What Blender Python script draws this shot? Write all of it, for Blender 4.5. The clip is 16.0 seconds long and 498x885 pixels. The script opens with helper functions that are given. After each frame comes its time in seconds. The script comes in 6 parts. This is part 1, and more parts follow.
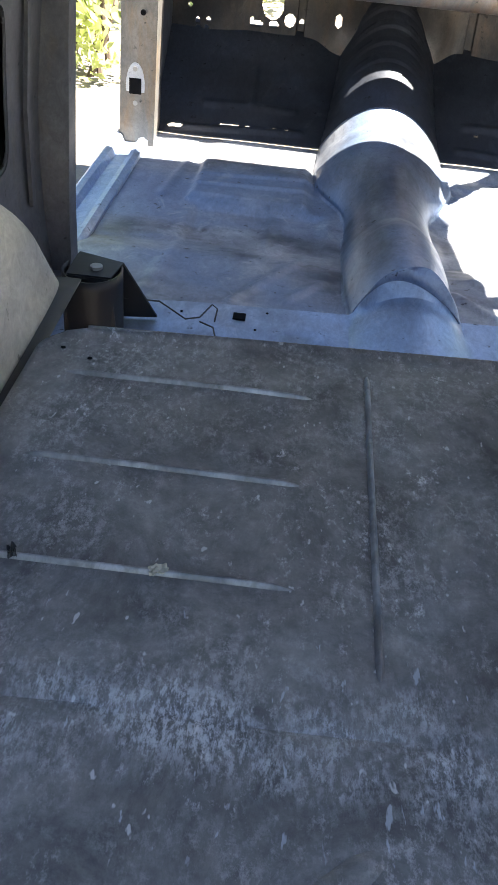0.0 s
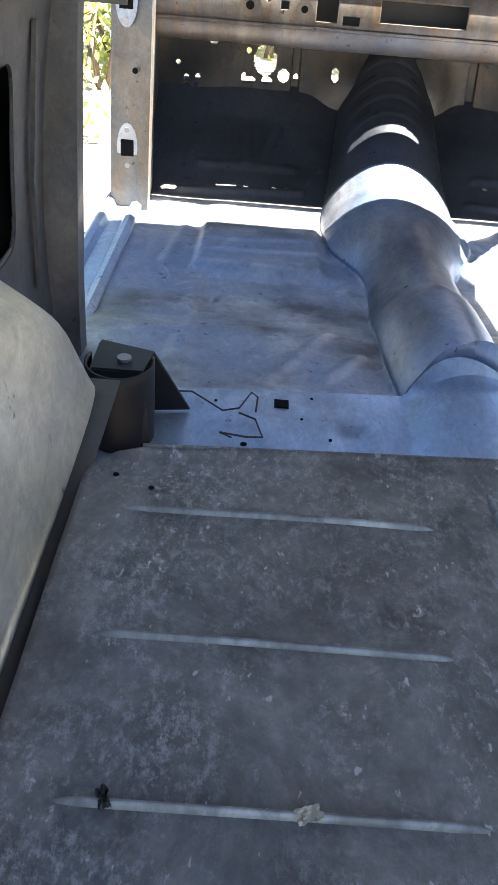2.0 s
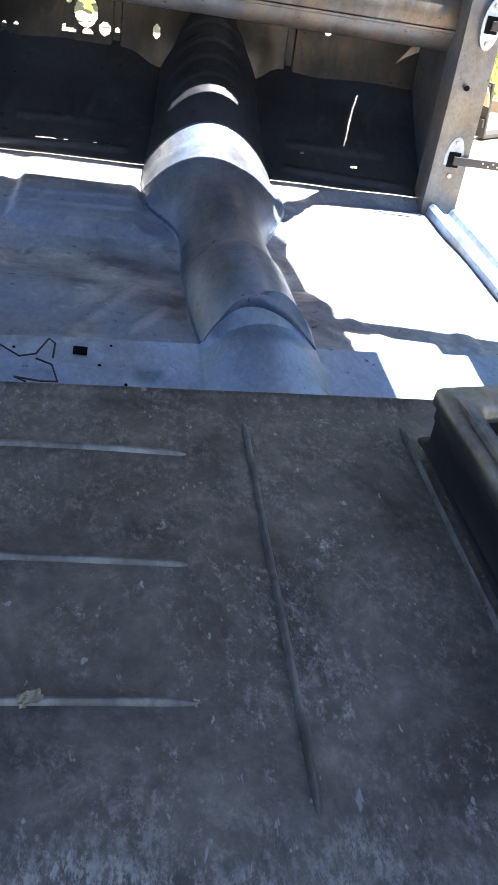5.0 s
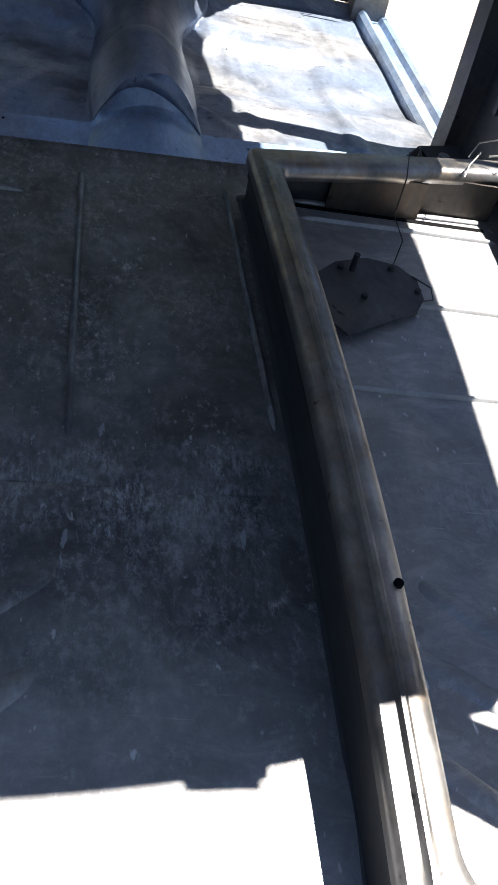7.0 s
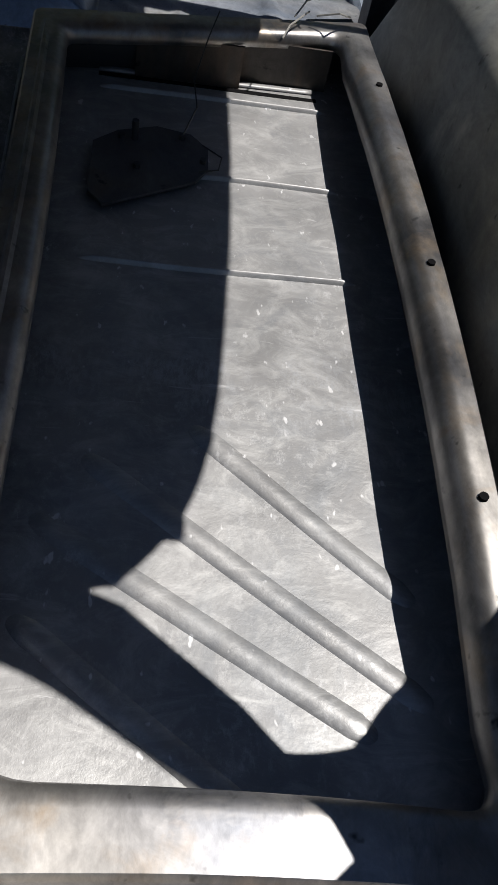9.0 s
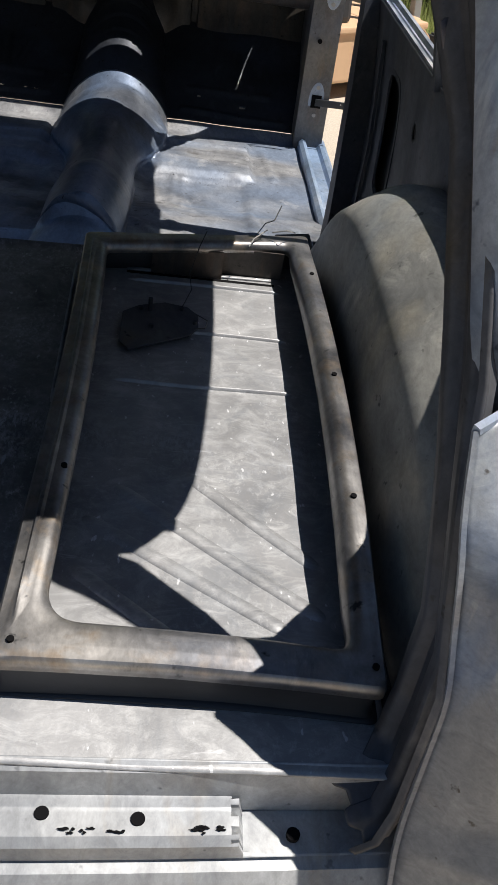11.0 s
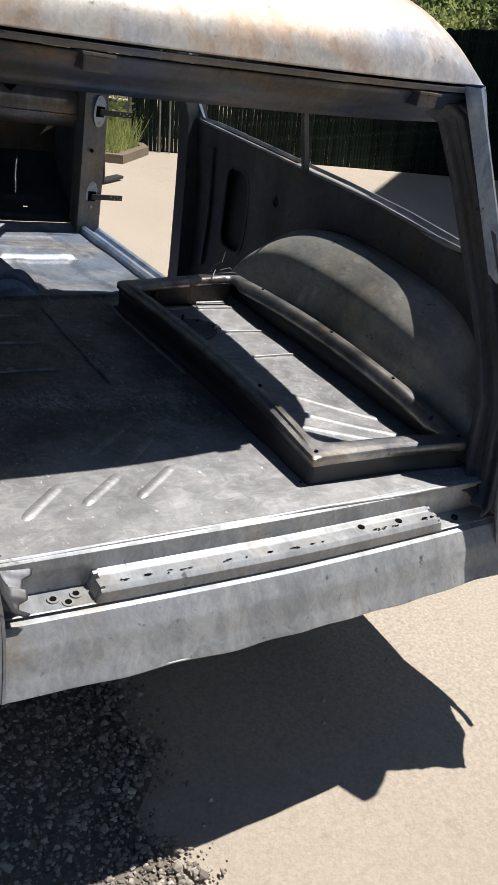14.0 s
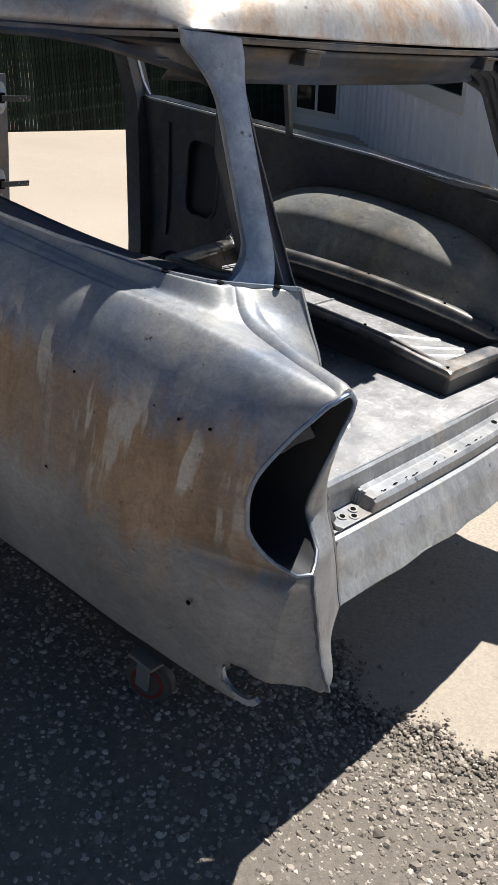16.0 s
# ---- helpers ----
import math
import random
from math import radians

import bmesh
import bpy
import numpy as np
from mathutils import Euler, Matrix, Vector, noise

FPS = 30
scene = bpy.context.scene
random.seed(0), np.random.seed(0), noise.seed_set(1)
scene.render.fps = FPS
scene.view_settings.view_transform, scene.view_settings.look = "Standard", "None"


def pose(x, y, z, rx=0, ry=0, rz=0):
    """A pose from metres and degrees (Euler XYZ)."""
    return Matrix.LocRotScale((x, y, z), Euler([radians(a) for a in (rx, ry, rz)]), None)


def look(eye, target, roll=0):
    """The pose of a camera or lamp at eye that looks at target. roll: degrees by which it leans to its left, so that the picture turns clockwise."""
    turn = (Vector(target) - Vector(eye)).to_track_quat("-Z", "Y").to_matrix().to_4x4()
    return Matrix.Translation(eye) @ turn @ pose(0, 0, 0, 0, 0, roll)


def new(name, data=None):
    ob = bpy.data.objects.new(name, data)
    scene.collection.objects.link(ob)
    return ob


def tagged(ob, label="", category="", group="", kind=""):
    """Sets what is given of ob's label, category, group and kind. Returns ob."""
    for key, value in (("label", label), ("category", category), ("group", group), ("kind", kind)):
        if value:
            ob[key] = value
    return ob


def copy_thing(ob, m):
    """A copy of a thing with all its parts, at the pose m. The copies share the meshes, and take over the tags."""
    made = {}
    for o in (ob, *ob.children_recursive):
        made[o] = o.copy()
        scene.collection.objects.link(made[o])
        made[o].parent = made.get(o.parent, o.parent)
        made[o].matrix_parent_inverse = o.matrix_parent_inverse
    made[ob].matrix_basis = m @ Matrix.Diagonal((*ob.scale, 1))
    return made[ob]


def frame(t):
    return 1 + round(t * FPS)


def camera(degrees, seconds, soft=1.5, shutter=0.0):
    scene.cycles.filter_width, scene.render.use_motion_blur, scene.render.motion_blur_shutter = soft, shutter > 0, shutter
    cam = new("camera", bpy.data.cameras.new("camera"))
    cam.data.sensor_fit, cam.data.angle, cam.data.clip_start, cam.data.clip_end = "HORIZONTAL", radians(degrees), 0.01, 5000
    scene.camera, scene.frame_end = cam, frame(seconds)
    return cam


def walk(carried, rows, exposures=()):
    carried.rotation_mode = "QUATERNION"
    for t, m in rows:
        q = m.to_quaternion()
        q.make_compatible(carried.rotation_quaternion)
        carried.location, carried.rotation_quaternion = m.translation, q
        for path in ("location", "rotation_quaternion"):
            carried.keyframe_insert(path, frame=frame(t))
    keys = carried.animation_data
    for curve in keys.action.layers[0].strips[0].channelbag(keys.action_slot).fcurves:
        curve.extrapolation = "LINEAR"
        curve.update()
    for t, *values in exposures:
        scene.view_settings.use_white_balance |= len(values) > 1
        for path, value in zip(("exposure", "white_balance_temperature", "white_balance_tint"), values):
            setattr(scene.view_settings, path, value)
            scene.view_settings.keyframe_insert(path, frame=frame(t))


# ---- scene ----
cam = camera(32.2, 16.0)
# The shell stands on a sloping yard: SLOPE lays the yard's own frame (x right, y ahead along the shell) into the world.
SLOPE = Vector((-0.086, 0.086, 0.9925)).rotation_difference(Vector((0, 0, 1))).to_matrix().to_4x4()
PATH = [
    (0, (-0.241, 0.084, 1.345), (-0.289, 1.686, 0.15), 5.9),
    (0.5, (-0.33, 0.193, 1.323), (-0.281, 1.802, 0.135), 6.7),
    (1, (-0.36, 0.286, 1.304), (-0.319, 1.891, 0.112), 5.4),
    (1.5, (-0.399, 0.311, 1.298), (-0.379, 1.949, 0.15), 5.1),
    (2, (-0.41, 0.32, 1.285), (-0.388, 1.99, 0.184), 4.9),
    (2.5, (-0.395, 0.311, 1.283), (-0.325, 1.999, 0.213), 4.9),
    (3, (-0.375, 0.297, 1.291), (-0.259, 1.986, 0.227), 4.6),
    (3.5, (-0.351, 0.288, 1.297), (-0.189, 1.977, 0.239), 4.4),
    (3.7, (-0.338, 0.289, 1.296), (-0.145, 1.979, 0.245), 4.7),
    (5.8, (-0.252, 0.154, 1.302), (0.171, 1.674, 0.074), 14.0),
    (6, (-0.229, 0.125, 1.305), (0.201, 1.618, 0.046), 14.5),
    (6.5, (-0.17, 0.054, 1.327), (0.26, 1.47, -0.018), 15.3),
    (7, (-0.125, -0.026, 1.351), (0.313, 1.342, -0.04), 17.0),
    (7.5, (-0.046, -0.048, 1.365), (0.354, 1.287, -0.069), 17.0),
    (8, (0.096, -0.037, 1.354), (0.436, 1.262, -0.128), 16.6),
    (8.5, (0.181, -0.037, 1.352), (0.486, 1.225, -0.169), 16.3),
    (9, (0.262, -0.06, 1.344), (0.564, 1.195, -0.185), 14.5),
    (9.5, (0.314, -0.113, 1.367), (0.577, 1.167, -0.147), 12.3),
    (9.7, (0.315, -0.159, 1.4), (0.558, 1.157, -0.087), 11.4),
    (11.8, (0.2, -0.895, 1.665), (0.445, 0.784, 0.606), 10.3),
    (12, (0.131, -0.993, 1.682), (0.461, 0.695, 0.66), 10.7),
    (12.5, (-0.035, -1.062, 1.661), (0.594, 0.578, 0.705), 12.4),
    (13, (-0.311, -1.09, 1.635), (0.541, 0.473, 0.724), 13.4),
    (13.5, (-0.677, -1.197, 1.625), (0.311, 0.301, 0.742), 12.9),
    (14, (-0.964, -1.171, 1.611), (0.09, 0.265, 0.702), 12.0),
    (14.5, (-1.199, -1.005, 1.568), (-0.103, 0.397, 0.653), 10.0),
    (14.8, (-1.313, -0.959, 1.557), (-0.184, 0.423, 0.655), 9.1),
    (15, (-1.459, -0.947, 1.548), (-0.269, 0.393, 0.661), 8.6),
    (15.5, (-1.69, -0.941, 1.567), (-0.362, 0.263, 0.68), 8.4),
    (16, (-1.833, -0.824, 1.548), (-0.42, 0.264, 0.642), 8.5),
]
EXPOSURES = [(t, e, k, 10) for t, e, k in ((0, 3.5, 6900), (0.5, 3.25, 6950), (1.5, 3.6, 6900), (3.7, 3.75, 6900), (5.8, 2.7, 6700), (6.8, 2.1, 6550), (7.6, 0.85, 6500), (8.6, 0.05, 6450), (9.7, 0.24, 6480), (11.8, 0.48, 6500), (13, 0.25, 6450), (14.5, 0.23, 6450), (16, 0.42, 6420))]
walk(cam, [(t, SLOPE @ look(eye, target, roll)) for t, eye, target, roll in PATH], EXPOSURES)

# ---- light ----
SUN_WAY = SLOPE.to_3x3() @ Vector((0.46, 0.07, 1.0))
world = bpy.data.worlds.new("sky")
scene.world = world
world.use_nodes = True
wn = world.node_tree.nodes
sky = wn.new("ShaderNodeTexSky")
sky.sky_type, sky.sun_disc = "NISHITA", False
sky.dust_density, sky.ozone_density = 0.15, 3.5
sky.sun_elevation = math.asin(SUN_WAY.normalized().z)
sky.sun_rotation = math.atan2(SUN_WAY.x, SUN_WAY.y)
world.node_tree.links.new(sky.outputs[0], wn["Background"].inputs[0])
wn["Background"].inputs[1].default_value = 0.038
sun = new("sun", bpy.data.lights.new("sun", "SUN"))
sun.data.energy, sun.data.angle, sun.data.color = 5.0, radians(0.53), (1.0, 0.94, 0.86)
sun.matrix_basis = SUN_WAY.to_track_quat("Z", "Y").to_matrix().to_4x4()

# ---- materials ----
def mat(name, build, rough=0.5, metal=0.0, spec=0.5):
    m = bpy.data.materials.new(name)
    m.use_nodes = True
    nt = m.node_tree
    b = nt.nodes["Principled BSDF"]
    b.inputs["Roughness"].default_value, b.inputs["Metallic"].default_value = rough, metal
    b.inputs["Specular IOR Level"].default_value = spec
    build(nt, b)
    return m


def node(nt, kind, **vals):
    n = nt.nodes.new(kind)
    for k, v in vals.items():
        n.inputs[k].default_value = v
    return n


def coords(nt, scale=(1, 1, 1)):
    tc, mp = nt.nodes.new("ShaderNodeTexCoord"), nt.nodes.new("ShaderNodeMapping")
    mp.inputs["Scale"].default_value = scale
    nt.links.new(tc.outputs["Object"], mp.inputs[0])
    return mp.outputs[0]


def noise_tex(nt, scale, detail=6, rough=0.6, stretch=(1, 1, 1), distort=0.0):
    n = node(nt, "ShaderNodeTexNoise", Scale=scale, Detail=detail, Roughness=rough, Distortion=distort)
    nt.links.new(coords(nt, stretch), n.inputs["Vector"])
    return n.outputs[0]


def ramp(nt, fac, stops):
    r = nt.nodes.new("ShaderNodeValToRGB")
    while len(r.color_ramp.elements) < len(stops):
        r.color_ramp.elements.new(0.5)
    for e, (p, c) in zip(r.color_ramp.elements, stops):
        e.position = p
        e.color = (*c, 1) if isinstance(c, tuple) else (c, c, c, 1)
    nt.links.new(fac, r.inputs[0])
    return r.outputs[0]


def mix(nt, fac, a, b, mode="MIX"):
    m = nt.nodes.new("ShaderNodeMix")
    m.data_type, m.blend_type = "RGBA", mode
    for sock, v in ((m.inputs[0], fac), (m.inputs[6], a), (m.inputs[7], b)):
        if isinstance(v, (int, float)):
            sock.default_value = v
        elif isinstance(v, tuple):
            sock.default_value = (*v, 1)
        else:
            nt.links.new(v, sock)
    return m.outputs[2]


def bump(nt, b, height, strength=0.3, dist=0.002):
    n = node(nt, "ShaderNodeBump", Strength=strength, Distance=dist)
    nt.links.new(height, n.inputs["Height"])
    nt.links.new(n.outputs[0], b.inputs["Normal"])


def steel(light, dark, brown, blue, metal=0.6, rough=(0.32, 0.55), brown_amt=(0.55, 0.75), blue_amt=(0.5, 0.75), streak=(1, 1, 1)):
    """Bare sheet steel: sanding haze, heat tint and brown surface rust."""
    def build(nt, b):
        big = ramp(nt, noise_tex(nt, 2.2, 4, 0.55, streak), [(0.3, 0.0), (0.72, 1.0)])
        col = mix(nt, big, dark, light)
        br = ramp(nt, noise_tex(nt, 3.1, 5, 0.6, tuple(s * 1.3 for s in streak), 0.4), [(brown_amt[0], 0.0), (brown_amt[1], 1.0)])
        col = mix(nt, br, col, brown)
        bl = ramp(nt, noise_tex(nt, 1.7, 3, 0.5, (1, 1.4, 1.8), 0.3), [(blue_amt[0], 0.0), (blue_amt[1], 1.0)])
        col = mix(nt, bl, col, blue)
        fine = noise_tex(nt, 120, 5, 0.75, (1, 0.5, 0.8))
        col = mix(nt, 0.22, col, ramp(nt, fine, [(0.3, 0.25), (0.7, 0.85)]), "OVERLAY")
        scuff = ramp(nt, noise_tex(nt, 21, 7, 0.76, (1.3, 0.7, 1), 1.1), [(0.32, 0.22), (0.7, 0.8)])
        col = mix(nt, 0.38, col, scuff, "OVERLAY")
        pale = ramp(nt, noise_tex(nt, 6.5, 6, 0.7, (1.5, 1, 0.7), 0.6), [(0.58, 0.0), (0.75, 0.6)])
        col = mix(nt, pale, col, tuple(min(1, c * 1.25 + 0.03) for c in light))
        spots = ramp(nt, noise_tex(nt, 38, 3, 0.6), [(0.66, 0.0), (0.74, 1.0)])
        col = mix(nt, spots, col, tuple(c * 0.55 for c in dark))
        nt.links.new(col, b.inputs["Base Color"])
        rg = ramp(nt, noise_tex(nt, 9, 5, 0.65), [(0.3, rough[0]), (0.7, rough[1])])
        nt.links.new(rg, b.inputs["Roughness"])
        bump(nt, b, noise_tex(nt, 14, 4, 0.6), 0.12, 0.004)
    return mat("bare_steel", build, 0.45, metal)


M_BODY = steel((0.60, 0.62, 0.64), (0.25, 0.28, 0.34), (0.42, 0.36, 0.30), (0.24, 0.32, 0.46), 0.6, (0.32, 0.55), (0.54, 0.72), (0.46, 0.66), (2.4, 2.4, 1.4))
def b_quarter(nt, b):
    """Bare quarter panel: blued top with sunlight painted along its crest, a brown film band with pale runs down it,
    plain grey below.
    """
    tc = nt.nodes.new("ShaderNodeTexCoord")
    sep = nt.nodes.new("ShaderNodeSeparateXYZ")
    nt.links.new(tc.outputs["Object"], sep.inputs[0])
    def shifted(sock, tex, k):
        m = nt.nodes.new("ShaderNodeMath")
        m.operation = "MULTIPLY_ADD"
        nt.links.new(tex, m.inputs[0])
        m.inputs[1].default_value = k
        nt.links.new(sock, m.inputs[2])
        return m.outputs[0]
    tall = nt.nodes.new("ShaderNodeMath")
    tall.operation = "MULTIPLY"
    nt.links.new(shifted(shifted(sep.outputs[2], noise_tex(nt, 4, 6, 0.65), 0.22), noise_tex(nt, 22, 4, 0.6, (1, 1, 0.12)), 0.14), tall.inputs[0])
    tall.inputs[1].default_value = 0.8
    high = tall.outputs[0]
    absx = nt.nodes.new("ShaderNodeMath")
    absx.operation = "ABSOLUTE"
    nt.links.new(sep.outputs[0], absx.inputs[0])
    side = ramp(nt, absx.outputs[0], [(0.81, 0.0), (0.86, 1.0)])
    band = ramp(nt, high, [(0.69, 0.0), (0.74, 0.85), (0.85, 1.0), (0.91, 0.0)])
    blued = ramp(nt, high, [(0.83, 0.0), (0.885, 0.85), (0.945, 0.2)])
    grey = mix(nt, ramp(nt, noise_tex(nt, 3.1, 7, 0.68), [(0.3, 0.0), (0.7, 1.0)]), (0.15, 0.162, 0.185), (0.29, 0.305, 0.33))
    grey = mix(nt, ramp(nt, noise_tex(nt, 7.5, 6, 0.7, (1, 1, 0.5), 0.6), [(0.54, 0.0), (0.72, 0.6)]), grey, (0.28, 0.235, 0.20))
    col = mix(nt, blued, grey, mix(nt, ramp(nt, noise_tex(nt, 13, 4, 0.6, (1, 1, 0.25)), [(0.4, 0.0), (0.6, 1.0)]), (0.075, 0.125, 0.25), (0.26, 0.32, 0.42)))
    # Paler crest colour paints in the sunlit highlight along the fin.
    col = mix(nt, ramp(nt, high, [(0.90, 0.0), (0.97, 0.75)]), col, mix(nt, ramp(nt, noise_tex(nt, 6, 6, 0.65), [(0.35, 0.0), (0.65, 1.0)]), (0.21, 0.25, 0.32), (0.48, 0.475, 0.44)))
    brown = mix(nt, ramp(nt, noise_tex(nt, 9, 7, 0.72, (1, 1, 0.4), 0.4), [(0.3, 0.0), (0.7, 1.0)]), (0.15, 0.105, 0.078), (0.40, 0.29, 0.19))
    brown = mix(nt, ramp(nt, noise_tex(nt, 2.3, 4, 0.6), [(0.5, 0.0), (0.68, 0.7)]), brown, (0.19, 0.165, 0.165))
    col = mix(nt, mix(nt, 1.0, band, side, "MULTIPLY"), col, brown)
    runs = ramp(nt, noise_tex(nt, 15, 4, 0.6, (1, 1.25, 0.11), 0.2), [(0.535, 0.0), (0.575, 1.0)])
    where = ramp(nt, noise_tex(nt, 5.5, 5, 0.6), [(0.42, 0.0), (0.55, 1.0)])
    zone = ramp(nt, high, [(0.72, 0.0), (0.78, 1.0), (0.915, 0.9), (0.955, 0.0)])
    col = mix(nt, mix(nt, 1.0, mix(nt, 1.0, runs, where, "MULTIPLY"), zone, "MULTIPLY"), col, mix(nt, side, (0.33, 0.34, 0.36), (0.43, 0.425, 0.41)))
    pits = ramp(nt, noise_tex(nt, 34, 4, 0.65), [(0.67, 0.0), (0.73, 1.0)])
    col = mix(nt, pits, col, (0.09, 0.085, 0.08))
    swirl = ramp(nt, noise_tex(nt, 30, 6, 0.75, (0.7, 0.7, 1.3), 2.0), [(0.3, 0.3), (0.7, 0.75)])
    col = mix(nt, 0.45, col, swirl, "OVERLAY")
    col = mix(nt, 0.2, col, ramp(nt, noise_tex(nt, 160, 4, 0.75), [(0.3, 0.25), (0.7, 0.85)]), "OVERLAY")
    nt.links.new(col, b.inputs["Base Color"])
    nt.links.new(ramp(nt, noise_tex(nt, 8, 6, 0.7), [(0.3, 0.38), (0.7, 0.6)]), b.inputs["Roughness"])
    bump(nt, b, noise_tex(nt, 9, 5, 0.62), 0.12, 0.005)


M_QUARTER = mat("stained_quarter_steel", b_quarter, 0.4, 0.38)
M_ROOF = steel((0.73, 0.70, 0.66), (0.44, 0.425, 0.405), (0.50, 0.385, 0.30), (0.34, 0.37, 0.44), 0.45, (0.42, 0.64), (0.44, 0.62), (0.47, 0.64), (2.4, 2.4, 1.7))
M_PILLAR = steel((0.55, 0.59, 0.64), (0.20, 0.24, 0.31), (0.30, 0.25, 0.21), (0.19, 0.28, 0.43), 0.6, (0.34, 0.55), (0.56, 0.75), (0.45, 0.62), (7, 7, 0.9))
M_POST = steel((0.22, 0.21, 0.195), (0.10, 0.098, 0.095), (0.20, 0.15, 0.105), (0.11, 0.125, 0.16), 0.5, (0.38, 0.6), (0.5, 0.7), (0.5, 0.7), (4, 4, 1))
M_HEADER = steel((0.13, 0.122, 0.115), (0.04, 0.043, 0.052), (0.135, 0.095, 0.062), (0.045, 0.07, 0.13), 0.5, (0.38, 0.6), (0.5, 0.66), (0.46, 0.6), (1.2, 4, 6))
M_EDGE = steel((0.20, 0.19, 0.18), (0.07, 0.072, 0.08), (0.19, 0.135, 0.09), (0.075, 0.105, 0.17), 0.55, (0.38, 0.6), (0.5, 0.66), (0.48, 0.62), (1.2, 3, 3))
# Steel of the shell's inside, base lowered to put interior shade into the colour.
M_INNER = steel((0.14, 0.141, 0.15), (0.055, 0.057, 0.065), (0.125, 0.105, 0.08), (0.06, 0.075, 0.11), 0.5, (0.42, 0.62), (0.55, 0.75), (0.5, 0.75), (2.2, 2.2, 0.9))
M_DASH = steel((0.19, 0.168, 0.148), (0.06, 0.054, 0.05), (0.17, 0.112, 0.07), (0.13, 0.14, 0.16), 0.7, (0.33, 0.52), (0.45, 0.7), (0.5, 0.75), (6, 1, 1.2))
M_FRONT = steel((0.46, 0.465, 0.48), (0.085, 0.093, 0.11), (0.085, 0.08, 0.08), (0.20, 0.25, 0.34), 0.38, (0.40, 0.56), (0.58, 0.75), (0.42, 0.60), (2.2, 3.2, 1))
M_STEP = steel((0.47, 0.51, 0.57), (0.115, 0.15, 0.215), (0.22, 0.19, 0.15), (0.27, 0.37, 0.53), 0.4, (0.32, 0.52), (0.60, 0.76), (0.38, 0.56), (2.5, 3, 1))
M_TUNNEL = steel((0.29, 0.315, 0.365), (0.055, 0.066, 0.088), (0.13, 0.135, 0.15), (0.18, 0.245, 0.37), 0.6, (0.3, 0.5), (0.57, 0.75), (0.45, 0.62), (4, 1.2, 2))
# Toe board steel, base darkened to carry the shade under the dashboard.
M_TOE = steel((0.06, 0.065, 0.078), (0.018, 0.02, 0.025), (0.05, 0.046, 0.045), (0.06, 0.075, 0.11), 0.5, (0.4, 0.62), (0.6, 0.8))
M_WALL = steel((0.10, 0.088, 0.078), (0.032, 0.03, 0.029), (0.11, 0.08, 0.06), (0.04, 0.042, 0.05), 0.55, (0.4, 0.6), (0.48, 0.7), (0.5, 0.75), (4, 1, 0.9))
M_SILL = steel((0.47, 0.48, 0.49), (0.22, 0.232, 0.25), (0.32, 0.28, 0.225), (0.28, 0.31, 0.36), 0.35, (0.4, 0.62), (0.55, 0.75), (0.5, 0.75), (3.2, 1, 0.5))
M_RAIL = steel((0.45, 0.435, 0.42), (0.105, 0.107, 0.115), (0.33, 0.27, 0.21), (0.17, 0.195, 0.25), 0.85, (0.33, 0.5), (0.52, 0.75), (0.5, 0.75), (5, 5, 5))


